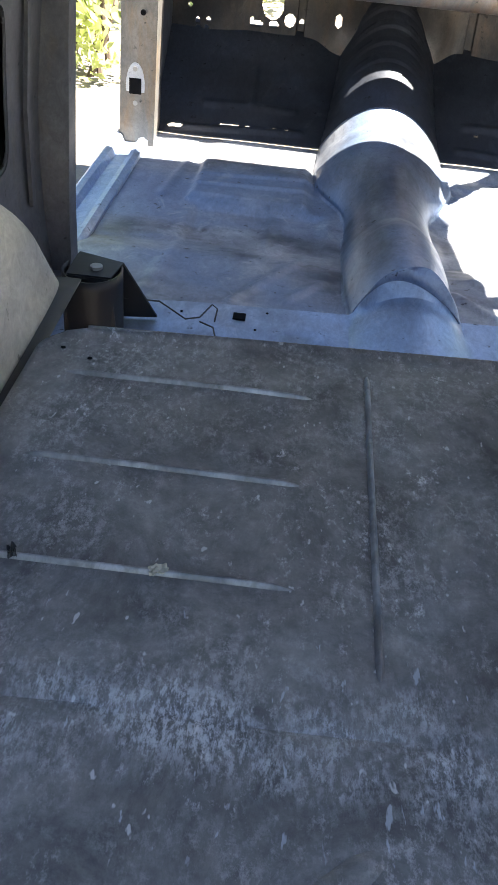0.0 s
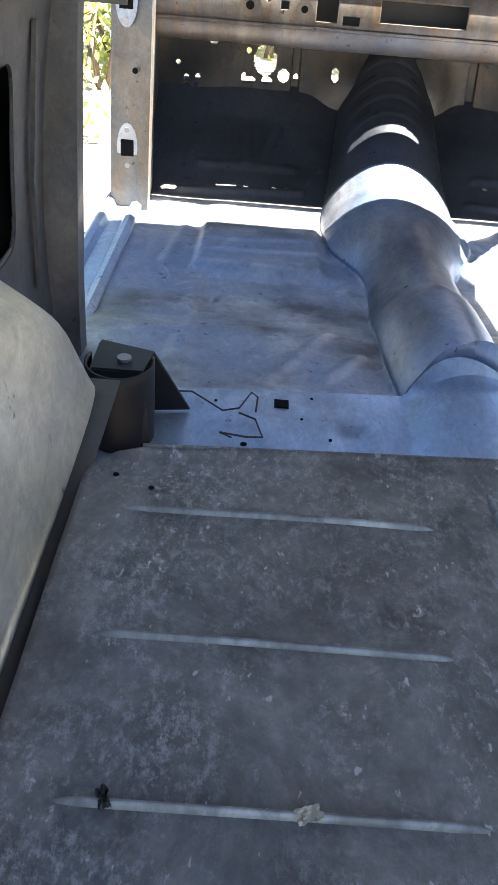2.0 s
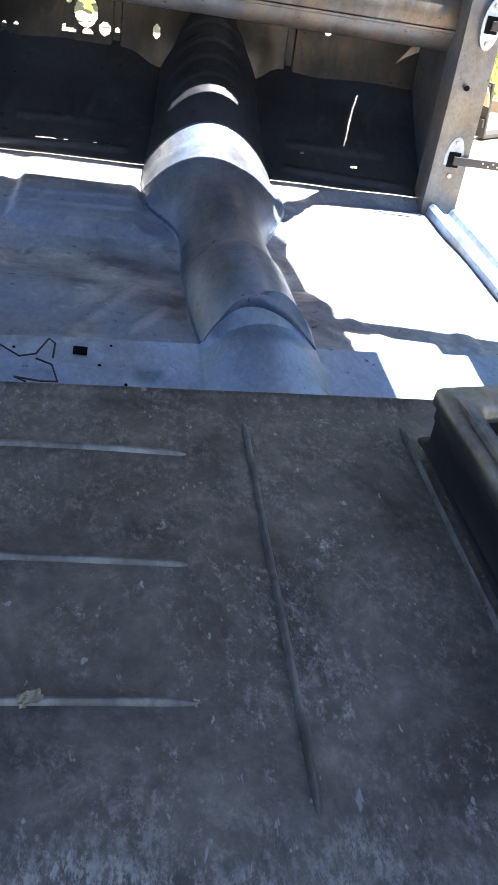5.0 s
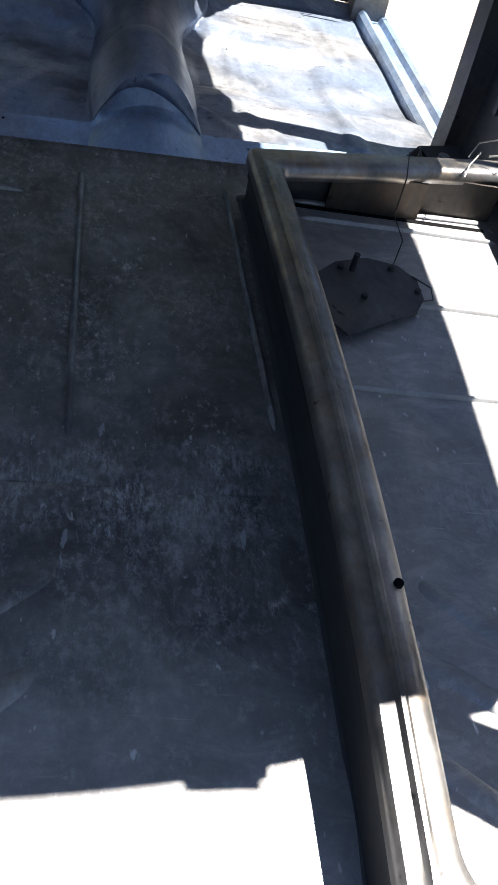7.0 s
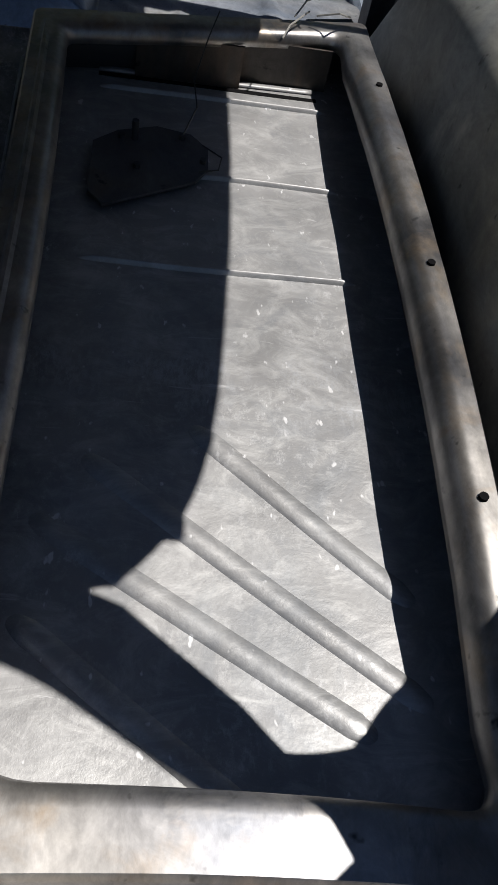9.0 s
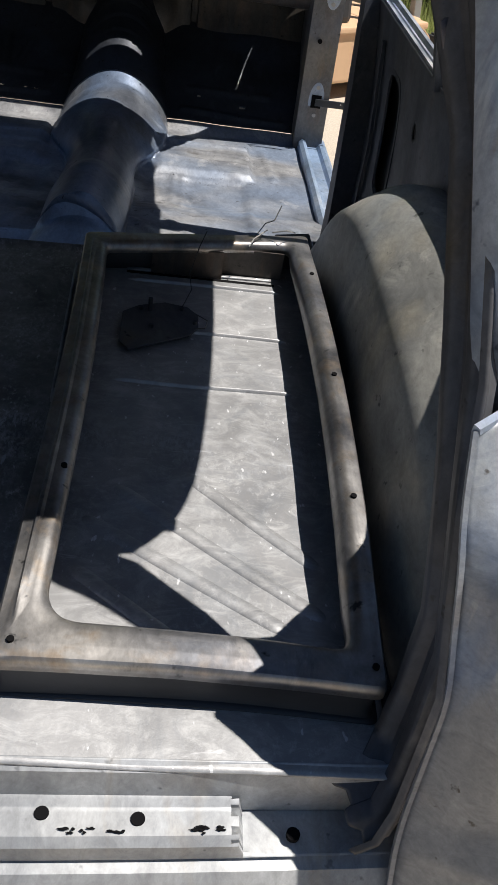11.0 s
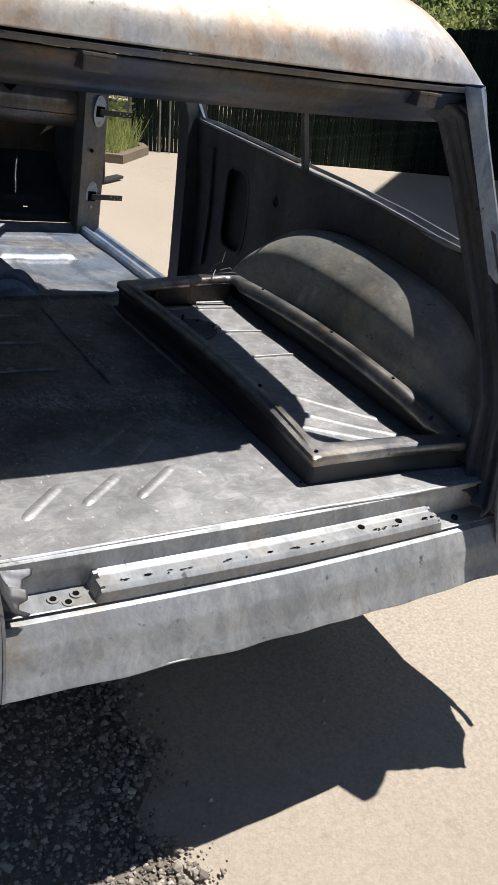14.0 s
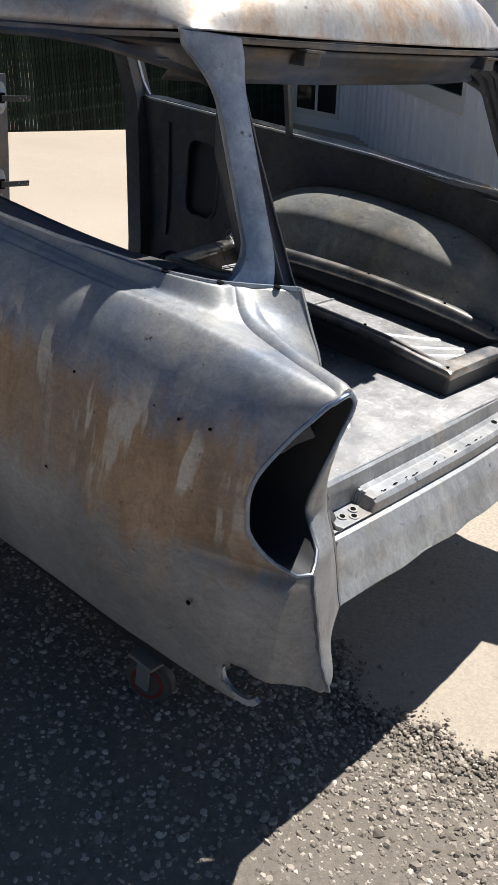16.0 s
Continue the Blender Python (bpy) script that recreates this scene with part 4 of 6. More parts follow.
def jamb(s_):
    """The channelled inner edge of the tailgate opening, roof to sill."""
    lip = [(1.452, 0.560, 0.315), (1.43, 0.578, 0.285), (1.30, 0.588, 0.205), (1.12, 0.598, 0.088), (1.02, 0.599, 0.022), (0.93, 0.606, -0.022), (0.84, 0.614, -0.050), (0.75, 0.603, -0.068), (0.69, 0.592, -0.085), (0.655, 0.575, -0.098), (0.64, 0.55, -0.100)]
    ins = [(1.44, 0.45, 0.40), (1.405, 0.525, 0.385), (1.28, 0.572, 0.33), (1.12, 0.585, 0.235), (1.02, 0.588, 0.165), (0.95, 0.590, 0.125), (0.86, 0.594, 0.085), (0.76, 0.594, 0.05), (0.71, 0.578, 0.015), (0.69, 0.555, -0.02), (0.684, 0.52, -0.03)]
    if s_ > 0:
        lip = [(z, x + 0.024 * min(1, max(0, (z - 0.98) / 0.15)), y + 0.010 * min(1, max(0, (z - 0.98) / 0.15))) for z, x, y in lip]
        ins = [(z, x + 0.016 * min(1, max(0, (z - 0.72) / 0.15)), y - 0.024 * min(1, max(0, (z - 0.72) / 0.15))) for z, x, y in ins]
    def at(pts, k):
        i = min(int(k * (len(pts) - 1)), len(pts) - 2)
        w = k * (len(pts) - 1) - i
        w2 = w * w * (3 - 2 * w) * 0.3 + w * 0.7
        return [a + (b - a) * w2 for a, b in zip(pts[i], pts[i + 1])]
    def f(u, v):
        a, b = at(lip, v), at(ins, v)
        g = interp(u, [(0, 0), (0.06, -0.006), (0.12, 0.014), (0.30, 0.016), (0.36, 0.002), (0.55, 0.004), (0.60, 0.014), (0.8, 0.014), (0.86, 0.0), (1, 0)])
        z, x, y = [p + (q - p) * u for p, q in zip(a, b)]
        return (s_ * (x + g), y, z)
    part("opening_jamb", sheet(34, 60, f), M_INNER, BODY, "channelled steel jamb of the tailgate opening, coloured dark for interior shade", 0.003)
    # floor strip between load floor and side wall, coloured dark like a shaded gap
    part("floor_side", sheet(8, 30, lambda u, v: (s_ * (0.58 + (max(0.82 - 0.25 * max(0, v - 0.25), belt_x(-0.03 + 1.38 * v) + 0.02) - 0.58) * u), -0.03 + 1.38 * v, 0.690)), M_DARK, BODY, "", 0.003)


def foot_flange(s_):
    """The folded flange at the pillar's foot and along the window, with its screw holes."""
    ys = [0.058, 0.085, 0.115, 0.16, 0.22, 0.33, 0.5, 0.8, 1.2, 1.6, 2.02]
    xs = [0.603, 0.638, 0.677, 0.727, 0.758, 0.777, 0.800, 0.812, 0.822, 0.83, 0.838]
    part("window_flange", sweep([(s_ * x, y, 1.101) for x, y in zip(xs, ys)], [(0.004, 0.003), (0.005, -0.003), (-0.005, -0.003), (-0.004, 0.004)]), M_BODY, BODY, "folded bare steel flange with screw holes")
    for x, y in ((0.646, 0.078), (0.727, 0.142), (0.772, 0.235)):
        bm = bmesh.new()
        disc(bm, (s_ * (x - 0.004), y + 0.004, 1.1035), (0, -0.2, 1), 0.0065, 0.003, 14)
        part("screw_hole", bm, M_BLACK, BODY)


def side_inner(s_):
    """Inner wall panel below the windows."""
    def f(u, v):
        y = 0.16 + 1.87 * u
        z = belt_top(y) + 0.004 - (belt_top(y) - 0.346) * v
        return (s_ * (inner_belt(y) - 0.012 + 0.03 * math.sin(math.pi * v) * min(1, y)), y, z)

    def keep(u, v):
        y, z = 0.16 + 1.87 * u, BELT_Z - (BELT_Z - 0.35) * v
        return ((y - 1.66) / 0.085) ** 4 + ((z - 0.87) / 0.15) ** 4 > 1 and ((y - 1.38) / 0.018) ** 2 + ((z - 0.98) / 0.02) ** 2 > 1
    part("side_panel", sheet(260, 110, f, keep), M_INNER, BODY, "steel inner side wall with access slot, coloured dark for interior shade", 0.004)
    # Dark sheet added behind the slot in place of the wall's shaded depth.
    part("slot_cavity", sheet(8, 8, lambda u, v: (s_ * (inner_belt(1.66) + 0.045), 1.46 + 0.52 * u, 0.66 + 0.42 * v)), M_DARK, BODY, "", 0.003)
    ring = []
    for k in range(40):
        c, d = math.cos(k * math.pi / 20), math.sin(k * math.pi / 20)
        yy, zz = 1.66 + 0.092 * math.copysign(abs(c) ** 0.5, c), 0.87 + 0.157 * math.copysign(abs(d) ** 0.5, d)
        vv = (BELT_Z + 0.015 - zz) / (BELT_Z - 0.35)
        ring.append((s_ * (inner_belt(yy) - 0.014 + 0.03 * math.sin(math.pi * vv)), yy, zz))
    part("slot_rim", sweep(ring, [(0.006, 0.003), (0.006, -0.003), (-0.006, -0.003), (-0.006, 0.003)], up=(1, 0, 0), closed=True), M_INNER, BODY)
    part("wall_groove", sweep([(s_ * (inner_belt(1.84) + 0.004), 1.84, 0.60), (s_ * (inner_belt(1.85) + 0.006), 1.85, 0.8), (s_ * (inner_belt(1.86) - 0.012), 1.86, 1.06)], [(0.010, 0.004), (0.010, -0.004), (-0.010, -0.004), (-0.010, 0.004)], up=(1, 0, 0)), M_INNER, BODY)
    ys = [0.14 + i * (2.03 - 0.14) / 30 for i in range(31)]
    cap_y = [0.42, 0.5, 0.8, 1.2, 1.6, 2.02]
    cap_x = [0.790, 0.800, 0.812, 0.822, 0.83, 0.838]
    def cap(u, v):
        y = 0.24 + 1.78 * u
        a, b = inner_belt(y) - 0.010, interp(y, [(0.22, 0.760), (0.33, 0.775)] + list(zip(cap_y, cap_x)))
        return (s_ * (a + (b - a) * v), y, belt_top(y) + 0.003 - (belt_top(y) - 1.1) * v)
    part("belt_cap", sheet(40, 5, cap), M_EDGE, BODY, "", 0.003)
    if s_ > 0:
        for dz, dx, w in ((0.0, -0.002, 0.007), (0.010, 0.022, 0.006)):
            part("window_ledge", sweep([(s_ * (inner_belt(y) + dx), y, belt_top(y) + 0.006 - dz) for y in ys if y > 0.30 + dx], [(w, 0.005), (w, -0.005), (-w, -0.005), (-w, 0.005)]), M_BODY, BODY, "bright bare window ledge")
    part("window_post", sweep([(s_ * 0.785, 1.215, 1.12), (s_ * 0.730, 1.235, 1.372)], [(0.009, 0.010), (0.009, -0.010), (-0.009, -0.010), (-0.009, 0.010)], up=(0, 1, 0)), M_INNER, BODY, "thin dark divider between side windows")
    if s_ > 0:
        loop = [(0.735, 0.25, 1.106)] + [(inner_belt(y) + 0.012, y, belt_top(y) + 0.020) for y in (0.4, 0.7, 1.0, 1.3, 1.6, 1.9)] + [(0.815, 2.0, 1.14), (0.80, 2.03, 1.19), (0.735, 2.06, 1.38)]
        part("window_frame", sweep([(s_ * x, y, z) for x, y, z in loop], [(0.006, 0.006), (0.006, -0.006), (-0.006, -0.006), (-0.006, 0.006)], up=(s_ * -1, 0, 0.2)), M_BODY, BODY, "bright bare steel edge of the side window opening")
    # shelf that closes the window's rear corner
    inner_edge = [(0.600, 0.150), (0.630, 0.187), (0.668, 0.232), (0.695, 0.262), (0.722, 0.310), (0.742, 0.40)]
    outer_edge = [(0.640, 0.090), (0.690, 0.135), (0.730, 0.175), (0.752, 0.23), (0.765, 0.33), (0.772, 0.42)]
    part("corner_shelf", sheet(10, 3, lambda u, v: (s_ * (smooth_interp(u * 5, list(enumerate(p[0] for p in inner_edge))) * (1 - v) + smooth_interp(u * 5, list(enumerate(p[0] for p in outer_edge))) * v),
                                                      smooth_interp(u * 5, list(enumerate(p[1] for p in inner_edge))) * (1 - v) + smooth_interp(u * 5, list(enumerate(p[1] for p in outer_edge))) * v, 1.098)), M_INNER, BODY, "", 0.003)
    # rear edge of the door opening
    part("door_pillar", sweep([(s_ * 0.80, 1.95, 0.34), (s_ * 0.805, 1.97, 0.55), (s_ * 0.805, 2.02, 0.9), (s_ * 0.80, 2.05, 1.13), (s_ * 0.715, 2.10, 1.42)], [(0.045, 0.04), (0.045, -0.04), (-0.045, -0.03), (-0.045, 0.03)], up=(0, 1, 0)), M_INNER, BODY, "steel pillar behind the door opening, coloured dark for interior shade")


def wheel_tub(s_):
    def f(u, v):
        # u along y, v from the floor up over to the side wall
        y = 0.045 + 1.305 * (0.5 - 0.5 * math.cos(math.pi * u))
        dome = max(0.0, 1 - abs((y - 0.72) / (0.63 if y > 0.72 else 0.675)) ** 3.4) ** 0.55
        top = 0.66 + (0.368 - 0.05 * max(0, 0.75 - y)) * dome
        k = dome
        px = smooth_interp(v, [(0, 0.604), (0.2, 0.622), (0.38, 0.640), (0.46, 0.649), (0.55, 0.670), (0.68, 0.704), (0.80, 0.740), (0.90, 0.772), (1, 0.812)])
        z = 0.66 + (top - 0.66) * smooth_interp(v, [(0, 0.0), (0.2, 0.326), (0.38, 0.620), (0.46, 0.700), (0.55, 0.765), (0.68, 0.850), (0.80, 0.918), (0.90, 0.935), (1, 0.925)])
        x = px - 0.006
        return (s_ * x, y, z)
    part("wheel_tub", sheet(60, 24, f), M_TUB, BODY, "rounded olive-grey steel inner wheel arch", 0.004)


M_TUB = steel((0.57, 0.56, 0.51), (0.22, 0.225, 0.22), (0.46, 0.42, 0.33), (0.28, 0.315, 0.35), 0.35, (0.42, 0.6), (0.5, 0.72))
for s_ in (-1, 1):
    quarter(s_), d_pillar(s_), jamb(s_), foot_flange(s_), side_inner(s_), wheel_tub(s_)

# tailgate sill
SILL = [(-0.015, 0.702), (-0.025, 0.695), (-0.03, 0.662), (-0.04, 0.655), (-0.07, 0.655), (-0.078, 0.648), (-0.08, 0.628), (-0.072, 0.622), (-0.092, 0.618), (-0.10, 0.608), (-0.118, 0.585), (-0.138, 0.545), (-0.15, 0.527), (-0.156, 0.518), (-0.15, 0.512)]


def sill_f(u, v):
    k = v * (len(SILL) - 1)
    i = min(int(k), len(SILL) - 2)
    w = k - i
    y = SILL[i][0] + (SILL[i + 1][0] - SILL[i][0]) * w
    z = SILL[i][1] + (SILL[i + 1][1] - SILL[i][1]) * w
    x = -0.604 + 1.208 * u
    lip = 0.004 * noise.noise(Vector((x * 9, 0, 5))) if v > 0.9 else 0
    if 0.13 < v < 0.5 and abs(x) > 0.412 + 0.006 * noise.noise(Vector((y * 300, x * 9, 2))):
        z = min(z, 0.628)
    return (x, y - 0.012 * (1 - (x / 0.6) ** 2) * min(1, v * 4) + 0.02 * max(0, x) + lip, z + lip)


part("tailgate_sill", sheet(150, 84, sill_f), M_SILL, BODY, "pale grey stepped steel tailgate sill with rusted bead", 0.004)

# frame round the side well: a broad pressed flange on an upright skirt
WELL = tagged(new("well_frame"), "raised bare steel frame round the side well")
WELL.parent = BODY


def rim_z(x, y):
    return 0.782 + 0.022 * math.sin(math.pi * min(1, max(0, (y - 0.1) / 1.07))) * (1 if x > 0.4 else 0.5) - 0.012 * max(0, 1 - (y - 0.08) / 0.2)


def rounded(corners, bows, turn=9, run=26):
    """A closed line through four rounded corners, its sides bowed across by the amounts given."""
    pts = []
    for i, (cx, cy, r) in enumerate(corners):
        c = Vector((cx, cy))
        p, nx = Vector(corners[i - 1][:2]), Vector(corners[(i + 1) % 4][:2])
        a, b = (p - c).normalized() * r, (nx - c).normalized() * r
        for k in range(turn):
            t = k / (turn - 1)
            pts.append((c + a * (1 - t) ** 2 + b * t * t, i + 0.0))
        q, w = c + b, nx + (c - nx).normalized() * corners[(i + 1) % 4][2]
        for k in range(1, run):
            t = k / run
            pts.append((q + (w - q) * t + Vector((bows[i] if i % 2 else 0, 0 if i % 2 else bows[i])) * math.sin(math.pi * t), i + 0.5))
    return pts


INNER = rounded([(0.172, 0.126, 0.052), (0.536, 0.106, 0.022), (0.541, 1.172, 0.030), (0.160, 1.078, 0.014)], (0.003, 0.010, 0, 0.009))
OUTER = rounded([(0.120, 0.064, 0.006), (0.574, 0.050, 0.012), (0.584, 1.224, 0.014), (0.113, 1.124, 0.010)], (0.006, 0.008, 0, 0.010))
LEDGE = [(0.0, -0.022), (0.0, -0.013), (0.05, -0.006), (0.16, -0.0015), (0.30, 0.0), (0.46, 0.0), (0.54, 0.0), (0.60, 0.0), (0.66, 0.0), (0.80, -0.001), (0.93, -0.001), (0.985, -0.004), (1.0, -0.009), (1.0, -0.020)]


def flange():
    """The flange, its inner edge rolled down and its outer edge folded; the inboard rail carries a raised bead."""
    bm = bmesh.new()
    rings = []
    for (p, side), (q, _) in zip(INNER, OUTER):
        ring = []
        for k, (w, dz) in enumerate(LEDGE):
            c = p + (q - p) * w
            bead_ = side > 3.2
            if bead_ and 0.5 < w < 0.65:
                dz += 0.004
            if bead_ and w > 0.65:
                dz -= 0.001
            if 1.2 < side < 1.8 and w < 0.4:
                dz -= 0.012 * (1 - w / 0.4) ** 1.5
            rise = 0.0012 * noise.noise(Vector((c.x * 14, c.y * 14, 4)))
            ring.append(bm.verts.new((c.x, c.y, rim_z(c.x, c.y) + dz + rise)))
        rings.append(ring)
    n = len(rings)
    for i in range(n):
        A, B = rings[i], rings[(i + 1) % n]
        for k in range(len(LEDGE) - 1):
            bm.faces.new((A[k], A[k + 1], B[k + 1], B[k]))
    return bm


def skirt():
    """Upright wall under the flange, a shallow pressed ledge half way down."""
    bm = bmesh.new()
    rings = []
    for (p, _), (q, _) in zip(INNER, OUTER):
        out = (q - p).normalized()
        rings.append([bm.verts.new((*(q - out * d), z)) for d, z in ((0.007, rim_z(q.x, q.y) - 0.012), (0.008, 0.745), (0.011, 0.741), (0.012, 0.712), (0.006, 0.7035), (-0.004, 0.7025))])
    n = len(rings)
    for i in range(n):
        A, B = rings[i], rings[(i + 1) % n]
        for k in range(5):
            bm.faces.new((A[k], A[k + 1], B[k + 1], B[k]))
    return bm


part("rim", flange(), M_RAIL, WELL, "pitted bare steel flange with a rolled edge", 0.002)
# Skirt takes the dark colour for the shade beneath the flange.
part("skirt", skirt(), M_DARK, WELL, "steel skirt of the frame, coloured dark for the shade under the flange", 0.002)
part("seam_strip", boxes(((0.25, 1.128, 0.7035), (0.40, 1.132, 0.765)), ((0.40, 1.152, 0.7035), (0.53, 1.156, 0.765))), M_WALL, WELL, "brown-tinted inner strip of the frame", smooth=False)
part("slot_plate", sheet(20, 3, lambda u, v: (0.20 + 0.31 * u, 1.128 + 0.012 * v + 0.075 * 0.31 * u * 0.4, 0.7045 + 0.002 * math.sin(math.pi * v))), M_FLOOR, WELL, "", 0.002)
part("slot", boxes(((0.20, 1.118, 0.7015), (0.515, 1.127, 0.7038))), M_BLACK, WELL, smooth=False)
for x, y in ((0.142, 0.088), (0.165, 0.372), (0.566, 0.347), (0.571, 0.64), (0.562, 0.078), (0.572, 1.02)):
    bm = bmesh.new()
    disc(bm, (x, y, rim_z(x, y)), (0, 0, 1), 0.0044, 0.008, 12)
    part("hole", bm, M_BLACK, WELL)

# firewall, dash, front pillars
HOLES = [(-0.423, 0.735, 0.040, 0.050), (-0.420, 0.785, 0.026, 0.048), (-0.412, 0.865, 0.012, 0.018), (-0.61, 0.793, 0.021, 0.020), (-0.176, 0.711, 0.014, 0.022), (-0.48, 0.668, 0.026, 0.010), (-0.415, 0.670, 0.018, 0.012), (-0.356, 0.689, 0.020, 0.021), (-0.353, 0.809, 0.011, 0.012), (-0.484, 0.761, 0.008, 0.010), (-0.312, 0.688, 0.008, 0.008), (-0.497, 0.681, 0.007, 0.008), (-0.732, 0.706, 0.007, 0.007), (-0.696, 0.635, 0.012, 0.011), (-0.722, 0.63, 0.008, 0.007), (-0.659, 0.627, 0.007, 0.007), (0.593, 0.852, 0.030, 0.018), (0.443, 0.791, 0.016, 0.018), (0.40, 0.85, 0.012, 0.012), (0.60, 0.81, 0.010, 0.010), (-0.70, 0.66, 0.010, 0.010), (-0.66, 0.665, 0.008, 0.008), (-0.665, 0.64, 0.008, 0.008), (0.66, 0.79, 0.008, 0.008)]


def wall_keep(u, v):
    x, z = -0.80 + 1.6 * u, 0.60 + 0.48 * v
    return all(((x - a) / w) ** 2 + ((z - b) / h) ** 2 > 1 for a, b, w, h in HOLES)


def wall_f(u, v):
    x = -0.80 + 1.6 * u
    dent = 0.03 * math.exp(-((x - 0.01) / 0.22) ** 6) * math.exp(-((v - 0.15) / 0.25) ** 2)
    return (x, 3.58 + 0.05 * math.sin(math.pi * v) - dent * 2 + 0.008 * noise.noise(Vector((x * 6, v * 4, 9))) + (0.012 if 0.30 < abs(x) < 0.33 else 0), 0.60 + 0.48 * v)


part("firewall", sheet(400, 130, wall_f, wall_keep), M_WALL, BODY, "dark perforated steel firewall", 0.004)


def dash_f(u, v):
    x = -0.80 + 1.6 * u
    a = v * math.pi
    return (x, 3.25 - 0.06 * math.sin(a) ** 0.7 - 0.006 * (0.3 < v < 0.34) + 0.05 * (v > 0.97), 0.84 + 0.20 * v)


def dash_keep(u, v):
    x, z = -0.80 + 1.6 * u, 0.84 + 0.20 * v
    for a, b, lo, hi in ((-0.28, -0.215, 0.925, 1.0), (-0.20, -0.15, 0.92, 0.945), (-0.09, 0.17, 0.935, 0.995), (-0.09, 0.08, 1.02, 1.05), (-0.62, -0.585, 0.968, 0.99), (-0.39, -0.365, 0.95, 0.972)):
        if a < x < b and lo < z < hi:
            return False
    if -0.515 < x < -0.335 and z > 0.965 + abs(x + 0.425) * 0.9:
        return False
    return not (0.27 < x < 0.56 and z > 0.985 + abs(x - 0.415) * 0.75)


# Dark plate added behind the dash openings to stand for shade inside.
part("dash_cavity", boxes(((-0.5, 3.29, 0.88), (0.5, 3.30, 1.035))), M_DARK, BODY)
for x, r_ in ((-0.48, 0.032), (-0.317, 0.026)):
    bm = bmesh.new()
    disc(bm, (x, 3.190, 0.955), (0, 1, 0), r_, 0.010, 24, r_ * 0.85)
    boss = part("boss", bm, M_DASH, BODY, "round pressed boss in the dashboard")
    bm = bmesh.new()
    disc(bm, (x, 3.1845, 0.955), (0, 1, 0), r_ * 0.4, 0.003, 16)
    part("hole", bm, M_BLACK, boss)
for x in (-0.58, -0.14, 0.20, 0.62):
    part("dash_seam", sweep([(x, 3.19 + 0.06 * (1 - math.sin(math.pi * v) ** 0.7), 0.84 + 0.20 * v) for v in [0.06 + 0.88 * i / 12 for i in range(13)]], [(0.003, 0.0025), (0.003, -0.0025), (-0.003, -0.0025), (-0.003, 0.0025)], up=(1, 0, 0)), M_DASH, BODY)
part("dash_top", sheet(60, 8, lambda u, v: (-0.80 + 1.6 * u, 3.215 + 0.05 * v * v + 0.012 * math.sin(math.pi * v), 1.036 + 0.10 * v)), M_DASH, BODY, "", 0.004)
part("dashboard", sheet(400, 80, dash_f, dash_keep), M_DASH, BODY, "brown-tinted bare steel dashboard with instrument openings", 0.005)
part("cowl", sheet(160, 120, lambda u, v: (-0.80 + 1.6 * u, 3.20 + 0.60 * v, 1.045 + 0.04 * math.sin(math.pi * v)), lambda u, v: not (0.125 < -0.80 + 1.6 * u < 0.335 and 3.33 < 3.20 + 0.60 * v < 3.362 - 1.1 * (-0.80 + 1.6 * u - 0.215) ** 2)), M_BODY, BODY, "", 0.005)
for s_ in (-1, 1):
    part("hinge_pillar", sweep([(s_ * 0.83, 3.13, 0.33), (s_ * 0.825, 3.14, 0.7), (s_ * 0.82, 3.16, 1.06)], [(0.06, 0.07), (0.06, -0.05), (-0.06, -0.05), (-0.06, 0.07)], up=(0, 1, 0)), M_POST, BODY, "bare steel front door pillar")
    part("cowl_side", sheet(10, 10, lambda u, v: (s_ * 0.80, 3.16 + 0.46 * u, 0.33 + 0.74 * v)), M_INNER, BODY, "", 0.004)
    part("windscreen_pillar", sweep([(s_ * 0.80, 3.20, 1.06), (s_ * 0.76, 3.10, 1.25), (s_ * 0.68, 2.85, 1.42)], [(0.025, 0.03), (0.025, -0.03), (-0.025, -0.03), (-0.025, 0.03)], up=(0, 1, 0)), M_BODY, BODY)
part("front_header", sheet(30, 4, lambda u, v: ((2*u-1) * 0.66, 2.98 - 0.2 * abs(2*u-1) ** 3 - 0.05 * v, 1.47 - 0.06 * v)), M_INNER, BODY, "", 0.006)

# ---- around the yard ----
UPRIGHT = Matrix((SLOPE.col[0].to_3d(), SLOPE.col[1].to_3d(), Vector((0, 0, 1)))).transposed().to_4x4()


def upright(name, label, category, group="", kind=""):
    return tagged(new(name), label, category, group, kind)


def put(name, bm, material, parent, label="", smooth=False):
    """A part of an upright thing, built on the yard's plan."""
    bm.transform(UPRIGHT)
    return part(name, bm, material, parent, label, 0, smooth)


